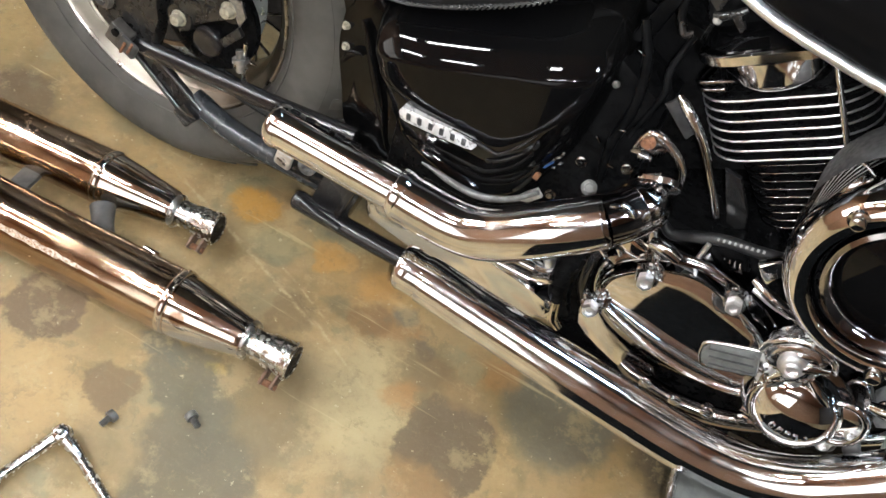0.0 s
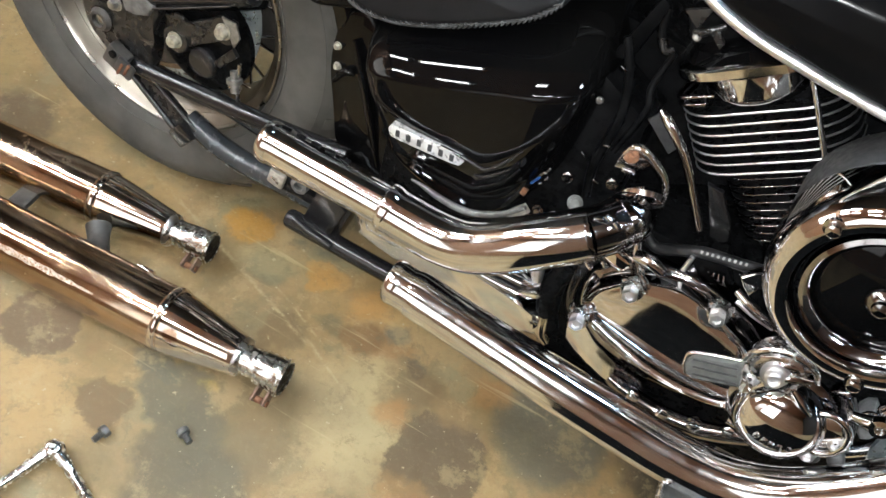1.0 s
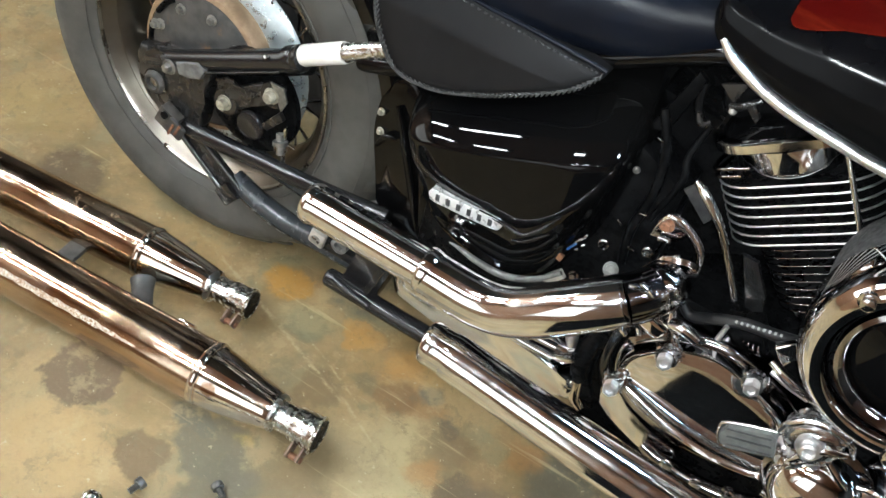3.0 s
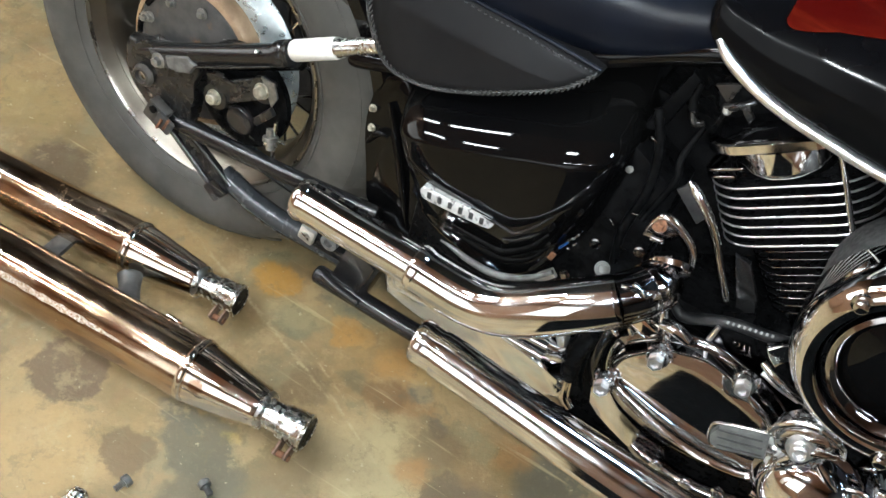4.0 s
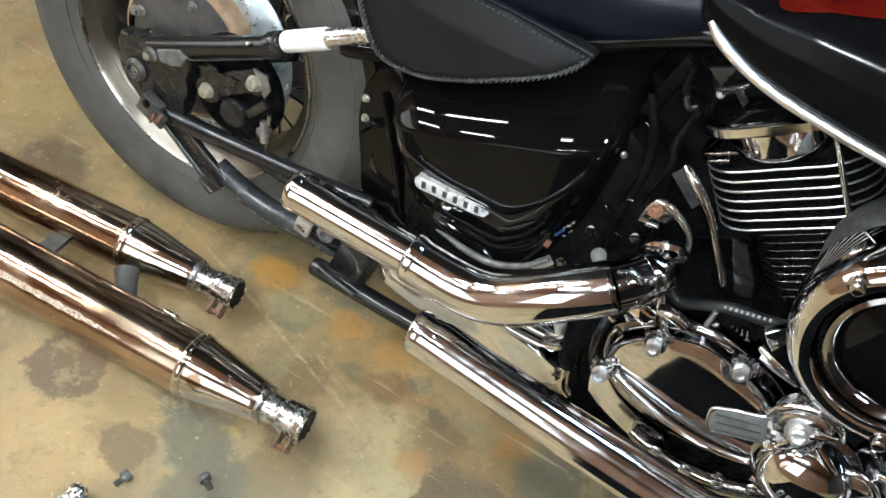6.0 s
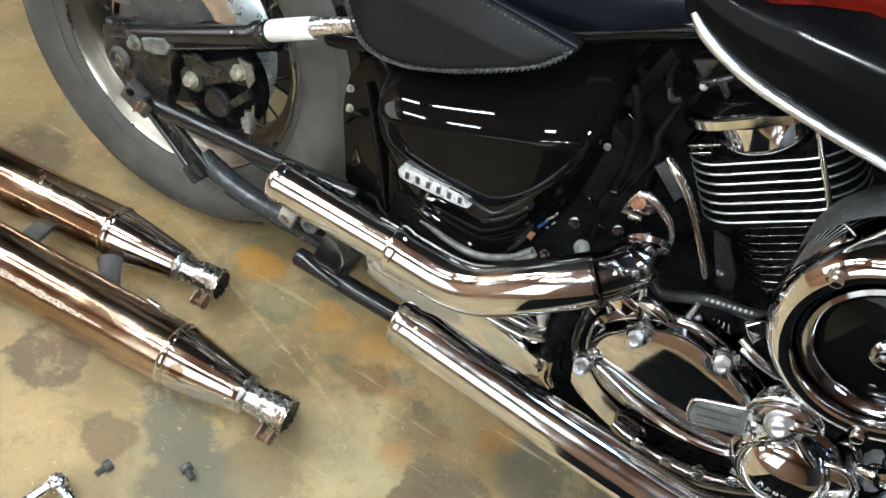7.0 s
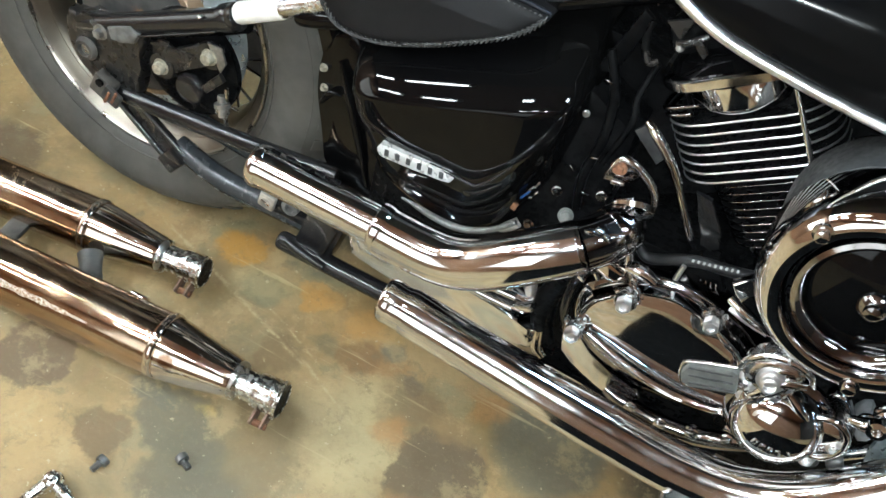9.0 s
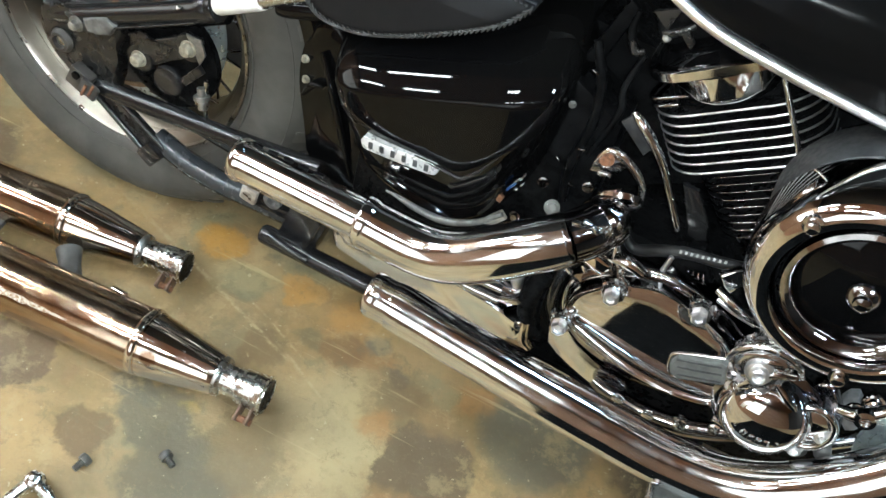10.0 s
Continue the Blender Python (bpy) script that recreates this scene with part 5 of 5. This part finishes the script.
def foot_controls():
    # footboard's reflection in the clutch cover, modelled as a pad; the arm is added
    pad = part("board_reflection", slab([(0.850, 0.372), (0.855, 0.361), (0.864, 0.358), (0.908, 0.379), (0.900, 0.405), (0.893, 0.407), (0.854, 0.386)], -0.262, -0.250, 0.003), pad_rubber, bike, "ribbed grey pad with a chrome edge, modelled in place of the footboard reflection")
    for k in range(3):
        o = 0.0095 * (k - 1)
        part("pad_rib", tube([(0.858 - o * 0.4, -0.2625, 0.375 + o, 0.0012), (0.880 - o * 0.4, -0.2630, 0.384 + o, 0.0012), (0.900 - o * 0.4, -0.2625, 0.392 + o, 0.0012)], 2, 6), soft_rubber, pad)
    part("pad_edge", tube([(0.896, -0.256, 0.409, 0.0020), (0.853, -0.256, 0.388, 0.0020), (0.8485, -0.256, 0.374, 0.0020), (0.854, -0.256, 0.3585, 0.0020), (0.864, -0.256, 0.3555, 0.0020), (0.909, -0.256, 0.3765, 0.0020)], 3, 10), chrome, pad)
    part("added_arm", tube([(0.895, -0.246, 0.380, 0.005), (0.915, -0.232, 0.368, 0.006), (0.940, -0.215, 0.350, 0.006)], 3, 12), dimmed_chrome, pad)
    board = part("footboard", block((0.985, -0.285, 0.180), (0.16, 0.090, 0.014), 0.006, (7, 0, 8), segments=3), pad_rubber, bike, "grey rubber footboard edge")
    part("board_rim", tube([(1.05, -0.226, 0.197, 0.005), (0.925, -0.244, 0.195, 0.005), (0.907, -0.252, 0.194, 0.005), (0.902, -0.268, 0.192, 0.005), (0.912, -0.330, 0.184, 0.005)], 4, 10), alloy, board)
    part("stay_plate", slab([(1.0737, 0.3074), (1.0656, 0.3326), (1.0663, 0.3526), (1.0669, 0.3700), (1.080, 0.386), (1.14, 0.420), (1.14, 0.390), (1.0950, 0.3530), (1.0780, 0.3380), (1.0840, 0.3104)], -0.204, -0.196, 0.002), blue_grey, bike, "blue-grey steel stay plate")


foot_controls()


def lower_engine_hardware():
    """Chrome rods, studs and flanges between the dome, the clutch cover and the lower pipe."""
    rod = part("brake_rod", tube([(0.760, -0.222, 0.238, 0.0045), (0.830, -0.226, 0.222, 0.005), (0.905, -0.228, 0.220, 0.005), (0.960, -0.228, 0.238, 0.005), (1.020, -0.226, 0.275, 0.005), (1.10, -0.215, 0.35, 0.005)], 5, 12), chrome, bike, "thin chrome brake rod over the lower pipe")
    part("rod_clevis", block((0.905, -0.228, 0.222), (0.022, 0.014, 0.014), 0.003), chrome, rod)
    sump = part("sump_edge", tube([(0.792, -0.178, 0.208, 0.0070), (0.815, -0.182, 0.205, 0.0105), (0.862, -0.184, 0.202, 0.0115), (0.915, -0.186, 0.214, 0.0115), (0.965, -0.188, 0.246, 0.0105), (1.010, -0.188, 0.285, 0.0080)], 6, 18), dimmed_chrome, bike, "chrome lower case edge with small bolts, dark reflections put into its colour")
    for x, z in ((0.828, 0.213), (0.868, 0.211), (0.906, 0.221), (0.942, 0.240), (0.975, 0.264)):
        part("edge_bolt", hex_bolt((x, -0.193, z), (0, -0.9, 0.4), 0.0050, 0.005), chrome, sump)
    part("lower_rib", tube([(0.930, -0.200, 0.268, 0.006), (0.985, -0.200, 0.272, 0.008), (1.040, -0.198, 0.300, 0.008), (1.10, -0.19, 0.36, 0.008)], 5, 14), chrome, bike)
    for x, z in ((1.018, 0.300), (1.040, 0.312)):
        part("stud", lathe([(0.0095, 0), (0.0095, 0.018), (0.007, 0.021), (0.003, 0.022)], (x, -0.205, z), (0.1, -1, 0.1), 18), drum_grey, bike)
    lug = part("side_lug", slab([(0.997, 0.382), (1.0115, 0.3935), (1.030, 0.372), (1.042, 0.3545), (1.0487, 0.316), (1.033, 0.321), (1.022, 0.350)], -0.207, -0.190, 0.004, 2, segments=3), dimmed_chrome, bike, "chrome lug beside the dome, darkened in its colour")
    for x, z, r in ((1.0441, 0.3753, 0.0085), (1.0530, 0.3960, 0.0095), (1.0367, 0.3304, 0.0090), (1.0204, 0.2940, 0.0085)):
        part("lug_bolt", lathe([(r * 1.3, 0), (r * 1.3, 0.003), (r, 0.0035), (r, 0.010), (r * 0.75, 0.012), (r * 0.45, 0.012), (r * 0.40, 0.008)], (x, -0.205, z), (0.05, -1, 0.1), 12), chrome, lug)
    part("lug_block", slab([(1.0344, 0.3604), (1.0457, 0.3777), (1.0637, 0.3537), (1.0524, 0.3357)], -0.200, -0.170, 0.004, 2, segments=3), cast_grey, lug)
    part("case_strip", tube([(0.862, -0.186, 0.430, 0.0045), (0.878, -0.190, 0.425, 0.0060), (0.898, -0.190, 0.418, 0.0060), (0.920, -0.188, 0.412, 0.0050)], 4, 14), chrome, bike)
    part("case_strip", tube([(0.868, -0.184, 0.416, 0.0035), (0.889, -0.187, 0.413, 0.0045), (0.914, -0.186, 0.407, 0.0035)], 4, 12), fin_alloy, bike)
    lever = part("chrome_lever", tube([(1.022, -0.225, 0.385, 0.005), (1.040, -0.228, 0.392, 0.008), (1.058, -0.226, 0.408, 0.007), (1.072, -0.22, 0.430, 0.005)], 5, 14), chrome, bike, "small chrome lever beside the dome")
    part("lever_eye", lathe([(0.011, 0), (0.011, 0.008), (0.006, 0.009), (0.006, 0.002)], (1.046, -0.232, 0.398), (0, -1, 0.1), 20), chrome, lever)
    part("case_rib", tube([(0.905, -0.150, 0.430, 0.006), (0.925, -0.165, 0.400, 0.007), (0.940, -0.17, 0.36, 0.006)], 4, 12), chrome, bike)
    for k in range(4):
        x = 0.905 + 0.030 * k
        part("flange_bolt", hex_bolt((x, -0.186, 0.222 + 0.012 * k * k * 0.5), (0, -1, 0.2), 0.0055, 0.006), dimmed_chrome, bike)


lower_engine_hardware()


def engine_small_parts():
    b = part("hanger", tube([(0.689, -0.150, 0.484, 0.003), (0.693, -0.151, 0.501, 0.0040), (0.699, -0.152, 0.511, 0.0046), (0.710, -0.152, 0.511, 0.0046), (0.723, -0.151, 0.504, 0.0046), (0.736, -0.150, 0.494, 0.0046), (0.745, -0.150, 0.483, 0.0044), (0.749, -0.150, 0.468, 0.0038)], 5, 16), chrome, bike, "hooked chrome hanger with a rusty bolt")
    part("hanger_plate", slab([(0.686, 0.474), (0.688, 0.494), (0.697, 0.508), (0.710, 0.507), (0.722, 0.498), (0.716, 0.484), (0.700, 0.476)], -0.150, -0.144, 0.002), dimmed_chrome, b)
    part("hanger_bolt", hex_bolt((0.6985, -0.152, 0.499), (0, -1, 0), 0.0060, 0.006), rust, b, "rusty hex bolt")
    part("hanger_clip", block((0.703, -0.154, 0.481), (0.016, 0.005, 0.006), 0.002, (0, -10, 0)), chrome, b)
    for k in range(8):
        part("spring_coil", tube([(0.7120 + 0.0026 * k, -0.163, 0.449 + 0.0022 * k, 0.0006), (0.7105 + 0.0024 * k, -0.168, 0.460 + 0.0019 * k, 0.0010), (0.7105 + 0.0022 * k, -0.166, 0.470 + 0.0016 * k, 0.0006)], 3, 6), alloy, b)
    part("breather_pipe", tube([(0.706, -0.132, 0.552, 0.0040), (0.717, -0.138, 0.547, 0.0054), (0.734, -0.140, 0.534, 0.0054), (0.753, -0.140, 0.514, 0.0046), (0.776, -0.140, 0.480, 0.0044), (0.794, -0.140, 0.452, 0.0046), (0.799, -0.140, 0.444, 0.0040)], 5, 14), chrome, bike, "bright bent breather pipe")
    hose = part("hose", tube([(0.752, -0.150, 0.412, 0.005), (0.768, -0.152, 0.404, 0.0065), (0.795, -0.154, 0.420, 0.0068), (0.820, -0.155, 0.432, 0.0068), (0.860, -0.152, 0.438, 0.0068), (0.90, -0.14, 0.44, 0.0068)], 5, 14), hose_rubber, bike, "black rubber hose with a faint code")
    for k in range(9):
        x = 0.812 + 0.0058 * k
        z = 0.4295 + 0.0016 * k
        part("code_bar", block((x, -0.1602, z + 0.004), (0.0026, 0.0012, 0.0034), 0, (-40, 0, 0)), code_grey, hose)
    part("breather_hose", tube([(0.764, -0.166, 0.396, 0.006), (0.744, -0.168, 0.398, 0.0072), (0.722, -0.168, 0.378, 0.0075), (0.7065, -0.168, 0.349, 0.0075), (0.7025, -0.168, 0.317, 0.0075), (0.706, -0.166, 0.284, 0.0072), (0.715, -0.162, 0.258, 0.006)], 6, 16), ring_black, bike, "glossy black rubber hose round the clutch cover")
    part("clamp_wire", tube([(0.803, -0.166, 0.381, 0.0030), (0.804, -0.166, 0.402, 0.0034), (0.806, -0.164, 0.425, 0.0030)], 2, 10), fin_alloy, bike)
    part("chrome_strap", tube([(0.745, -0.175, 0.425, 0.004), (0.752, -0.178, 0.405, 0.006), (0.762, -0.180, 0.396, 0.006), (0.766, -0.178, 0.380, 0.004)], 4, 12), chrome, bike)
    rad = part("fin_block", block((0.826, -0.130, 0.395), (0.060, 0.03, 0.050), 0.004, (0, -35, 0)), engine_black, bike)
    for k in range(7):  # wavy cast fins, polished on their edges
        x, z = 0.8125 + 0.0056 * k, 0.3990 + 0.0024 * k - 0.0012 * abs(k - 3)
        part("block_fin", tube([(x, -0.149, z, 0.0008), (x + 0.0035, -0.152, z - 0.007, 0.0013), (x + 0.0110, -0.153, z - 0.014, 0.0012), (x + 0.0135, -0.152, z - 0.023, 0.0013), (x + 0.0210, -0.149, z - 0.031, 0.0008)], 5, 6), dimmed_chrome, rad)
    # carburettor side, seen between the seat and the cylinder
    carb = part("carburettor", block((0.715, -0.065, 0.635), (0.060, 0.04, 0.040), 0.010, (0, -25, 0)), engine_black, bike, "black carburettor with small grey linkage")
    part("linkage", tube([(0.698, -0.100, 0.630, 0.003), (0.706, -0.103, 0.634, 0.004), (0.716, -0.103, 0.642, 0.004), (0.724, -0.100, 0.650, 0.003)], 4, 10), dusty_frame, carb)
    part("linkage_arm", slab([(0.712, 0.640), (0.720, 0.646), (0.731, 0.634), (0.729, 0.626)], -0.106, -0.100, 0.0015), dusty_frame, carb)
    part("linkage_screw", hex_bolt((0.703, -0.103, 0.628), (0, -1, 0.3), 0.003, 0.004), dark_zinc, carb)
    part("choke_bracket", slab([(0.680, 0.644), (0.706, 0.658), (0.700, 0.630)], -0.094, -0.088, 0.001), dusty_frame, carb)
    part("side_arm", tube([(0.668, -0.100, 0.642, 0.003), (0.668, -0.102, 0.622, 0.0045), (0.676, -0.102, 0.604, 0.005), (0.688, -0.100, 0.597, 0.003)], 4, 10), engine_black, carb)
    part("side_hook", tube([(0.672, -0.104, 0.612, 0.003), (0.680, -0.108, 0.602, 0.004), (0.688, -0.106, 0.606, 0.003)], 4, 8), dusty_frame, carb)
    part("upright", slab([(0.628, 0.560), (0.650, 0.565), (0.668, 0.640), (0.655, 0.648)], -0.095, -0.085, 0.004), engine_black, bike)
    # chrome lower stay with a fork and a crescent, under the upper pipe
    stay = part("chrome_stay", tube([(0.572, -0.160, 0.297, 0.0120), (0.592, -0.163, 0.288, 0.0130), (0.630, -0.165, 0.277, 0.0130), (0.655, -0.165, 0.273, 0.0125), (0.668, -0.163, 0.281, 0.0100), (0.674, -0.160, 0.300, 0.0080)], 5, 24), dimmed_chrome, bike, "bent chrome stay, darkened in its colour")
    part("stay_edge", tube([(0.592, -0.177, 0.302, 0.0022), (0.615, -0.179, 0.296, 0.0026), (0.645, -0.180, 0.288, 0.0026), (0.662, -0.178, 0.288, 0.0018)], 4, 10), chrome, stay)
    part("stay_link", tube([(0.652, -0.168, 0.318, 0.0060), (0.658, -0.172, 0.304, 0.0085), (0.662, -0.172, 0.290, 0.0060)], 3, 12), fin_alloy, stay)
    part("stay_tab", slab([(0.640, 0.262), (0.662, 0.262), (0.676, 0.276), (0.668, 0.284), (0.648, 0.270)], -0.182, -0.176, 0.002), chrome, stay)
    part("rubber_boot", tube([(0.690, -0.165, 0.330, 0.012), (0.682, -0.168, 0.290, 0.015), (0.688, -0.170, 0.250, 0.014), (0.700, -0.170, 0.225, 0.012)], 5, 16), engine_black, stay)
    part("boot_tip", tube([(0.688, -0.182, 0.252, 0.006), (0.692, -0.184, 0.228, 0.008), (0.705, -0.184, 0.215, 0.006)], 3, 12), old_chrome, stay)
    part("frame_nut", hex_bolt((0.662, -0.138, 0.396), (0.15, -0.8, 0.6), 0.0062, 0.005), cast_grey, bike, "dull steel frame nut")
    c = part("clamp_block", block((0.735, -0.185, 0.395), (0.034, 0.02, 0.022), 0.005, (0, 20, 0)), old_chrome, bike)
    part("clamp_ring", tube([(0.752, -0.19, 0.412, 0.007), (0.768, -0.192, 0.415, 0.008), (0.785, -0.19, 0.408, 0.007)], 4, 12), chrome, c)


engine_small_parts()


def dark_clutter():
    """Black brackets, wires and clips in the shadow between the side cover and the cylinder."""
    part("wire_loom", tube([(0.640, -0.110, 0.600, 0.005), (0.660, -0.118, 0.560, 0.006), (0.668, -0.122, 0.510, 0.006), (0.662, -0.124, 0.450, 0.006), (0.668, -0.122, 0.400, 0.005)], 6, 12), engine_black, bike, "black wire loom")
    part("cable", tube([(0.690, -0.100, 0.600, 0.0035), (0.684, -0.112, 0.560, 0.004), (0.690, -0.118, 0.535, 0.004), (0.676, -0.118, 0.470, 0.004)], 6, 10), engine_black, bike)
    for x, z, turn in ((0.652, 0.575, 20), (0.668, 0.480, -15), (0.648, 0.455, 40), (0.672, 0.430, 10)):
        part("clip", block((x, -0.128, z), (0.009, 0.004, 0.0022), 0.001, (0, turn, 0)), dimmed_chrome, bike)
    for x, z in ((0.690, 0.430), (0.640, 0.410), (0.622, 0.345)):
        part("small_bolt", hex_bolt((x, -0.120, z), (0, -1, 0.2), 0.0045, 0.005), dimmed_chrome, bike)
    part("front_bracket", slab([(0.586, 0.334), (0.598, 0.351), (0.609, 0.366), (0.618, 0.358), (0.606, 0.342)], -0.150, -0.142, 0.002), zinc, bike)
    part("cover_trim", tube([(0.470, -0.163, 0.331, 0.0012), (0.485, -0.164, 0.331, 0.0025), (0.508, -0.165, 0.328, 0.0040), (0.539, -0.165, 0.327, 0.0045), (0.564, -0.165, 0.334, 0.0042), (0.591, -0.163, 0.350, 0.0038), (0.614, -0.160, 0.373, 0.003)], 5, 14), cast_grey, bike, "dull grey trim under the side cover")
    part("connector", block((0.610, -0.142, 0.402), (0.016, 0.004, 0.0026), 0.001, (0, -62, 0)), blue_plastic, bike, "small blue connector")
    for x, z, w, turn in ((0.615, 0.416, 0.010, 28), (0.620, 0.424, 0.012, 22), (0.622, 0.413, 0.007, 30), (0.617, 0.403, 0.005, 60), (0.5800, 0.3905, 0.010, 80), (0.5665, 0.3870, 0.005, 86)):
        part("clip", block((x, -0.144, z), (0.0026, 0.003, w), 0.001, (0, turn, 0)), alloy, bike)
    part("case_plate", slab([(0.695, 0.528), (0.707, 0.545), (0.738, 0.515), (0.731, 0.500)], -0.122, -0.116, 0.002), soft_rubber, bike)
    part("cylinder_base", slab([(0.782, 0.486), (0.802, 0.485), (0.828, 0.448), (0.836, 0.420), (0.812, 0.424)], -0.118, -0.108, 0.004), satin_black, bike)
    part("rust_clip", block((0.602, -0.142, 0.379), (0.007, 0.004, 0.011), 0.001, (0, 12, 0)), rust, bike)


dark_clutter()


# ---- the mufflers that were taken off, lying on the floor ----
def mufflers():
    pair = tagged(empty("muffler_pair", pose(0, 0, 0)), "pair of used chrome mufflers lying joined on the floor", "mufflers")

    def one(inlet, tail, z, r):
        a, b = Vector((*inlet, z)), Vector((*tail, z))
        way = (b - a).normalized()

        def p(s, rr):
            q = a + way * s
            return (*q, rr)

        # the body carries its brown reflections in its colour
        body = part("muffler", tube([p(0.190, r * 0.98), p(0.194, r * 1.0), p(0.40, r), p(0.62, r), p(0.78, r * 0.93), p(0.80, r * 0.9)], 2, 56), brown_tint_chrome, pair, "long chrome muffler body with worn, spotted plating")
        part("seam_ring", tube([p(0.181, r * 0.98), p(0.184, r * 1.04), p(0.190, r * 1.045), p(0.194, r * 0.99)], 2, 56), old_chrome, body)
        part("cone", tube([p(0.072, r * 0.56), p(0.076, r * 0.64), p(0.10, r * 0.72), p(0.15, r * 0.90), p(0.184, r * 0.99)], 3, 56), old_chrome, body)
        part("neck", tube([p(0.0, r * 0.53), p(0.006, r * 0.55), p(0.010, r * 0.50), p(0.03, r * 0.47), p(0.060, r * 0.47), p(0.076, r * 0.50)], 3, 40, caps=False), neck_steel, body, "bare inlet neck")
        part("neck_collar", tube([p(0.064, r * 0.52), p(0.067, r * 0.60), p(0.074, r * 0.60), p(0.077, r * 0.52)], 2, 40), steel, body)
        part("neck_inside", tube([p(0.001, r * 0.49), p(0.05, r * 0.44)], 1, 32), engine_black, body)
        part("clamp_band", tube([p(0.002, r * 0.56), p(0.003, r * 0.61), p(0.006, r * 0.60), p(0.009, r * 0.555), p(0.034, r * 0.53), p(0.040, r * 0.50)], 2, 40), neck_steel, body)
        for s in (0.007, 0.024):
            q = a + way * s + Vector((0, -r * 0.70, -r * 0.30))
            part("clamp_ear", block(q, (0.0045, 0.022, 0.022), 0.0018, (25, 0, 0)), clamp_rust, body, "rusty clamp ear")
        q = a + way * 0.0155 + Vector((0, -r * 0.80, -r * 0.36))
        part("clamp_bolt", lathe([(0.005, -0.013), (0.005, 0.013)], q, way, 12), rust, body)
        return body, a, way

    one((0.198, -0.168), (-0.254, -0.211), 0.048, 0.043)
    l, la, lw = one((0.414, -0.289), (-0.127, -0.326), 0.048, 0.047)
    side = Vector((-lw.y, lw.x, 0))  # away from the bike
    bm = bmesh.new()
    rows = []
    for k in range(40):
        q = la + lw * (0.285 + 0.34 * k / 39)
        wide = (5.5 + 1.1 * math.sin(k * 1.7) + 0.9 * math.sin(k * 3.1 + 1)) * min(1, 0.25 + k / 12)
        rows.append([q + (side * math.cos(radians(a)) + Vector((0, 0, 1)) * math.sin(radians(a))) * 0.0474 for a in (42 - wide, 42 - wide / 3, 42 + wide / 3, 42 + wide)])
    skin(bm, rows, caps=False, closed_ring=False)
    part("peeled_strip", bm, peeled, l, "strip of pitted, peeling chrome plating")
    conn = part("joining_bracket", tube([(0.040, -0.232, 0.050, 0.019), (0.055, -0.25, 0.046, 0.016), (0.075, -0.275, 0.046, 0.018)], 4, 20), dusty_black, pair, "grey tube joining the two mufflers")
    part("cross_tab", block((-0.085, -0.262, 0.042), (0.030, 0.055, 0.010), 0.003, (0, 0, 4)), dusty_black, pair)
    part("hanger_tab", block((0.155, -0.264, 0.064), (0.028, 0.012, 0.012), 0.003, (30, 0, 4)), old_chrome, pair)


mufflers()


# ---- tools and loose bolts ----
def ratchet():
    w = tagged(empty("ratchet_wrench"), "chrome ratchet wrench lying on the concrete floor", "wrench")
    lean = (0.10, -0.16, 1)
    part("head", lathe([(0.0105, -0.015), (0.0118, -0.013), (0.0122, -0.003), (0.0112, -0.001), (0.0122, 0.002), (0.0120, 0.008), (0.0100, 0.0115), (0.0060, 0.0130), (0.002, 0.0135)], (0.222, -0.525, 0.016), lean, 28), alloy, w)
    part("knurl_ring", lathe([(0.0118, 0.0), (0.0132, 0.001), (0.0132, 0.004), (0.0118, 0.005)], (0.2212, -0.5238, 0.010), lean, 14), steel, w, smooth=0)
    part("drive", lathe([(0.0065, 0), (0.0065, 0.004), (0.004, 0.006)], (0.2232, -0.5272, 0.029), lean, 4), steel, w, smooth=0)
    part("handle", tube([(0.219, -0.532, 0.017, 0.0090), (0.213, -0.552, 0.0155, 0.0075), (0.200, -0.595, 0.013, 0.0070), (0.192, -0.625, 0.012, 0.0085), (0.165, -0.72, 0.010, 0.010)], 4, 16), neck_steel, w)
    part("extension", tube([(0.230, -0.527, 0.016, 0.0100), (0.246, -0.531, 0.014, 0.0085), (0.262, -0.537, 0.010, 0.0075), (0.320, -0.560, 0.008, 0.0075), (0.345, -0.570, 0.010, 0.010)], 4, 16), neck_steel, w)


ratchet()


def loose_bolt(m):
    b = empty("loose_bolt", m)
    part("head", lathe([(0.0082, 0), (0.0085, 0.001), (0.0085, 0.008), (0.0078, 0.009), (0.0045, 0.009), (0.0045, 0.005)], (0, 0, 0), (1, 0, 0), 20), bolt_black, b)
    bm = lathe([(0.0048, 0), (0.0048, -0.003)], (0, 0, 0), (1, 0, 0), 14)
    prof = []
    for k in range(6):
        prof += [(0.0048, -0.003 - 0.002 * k), (0.0040, -0.004 - 0.002 * k)]
    lathe(prof, (0, 0, 0), (1, 0, 0), 14, bm)
    part("shank", bm, bolt_black, b)
    return b


for m in (pose(0.252, -0.473, 0.0086, 0, 0, 79), pose(0.341, -0.415, 0.0086, 0, 0, 155)):
    tagged(loose_bolt(m), "dull dark steel bolt lying loose on the floor", "bolt", "loose bolts on the floor")
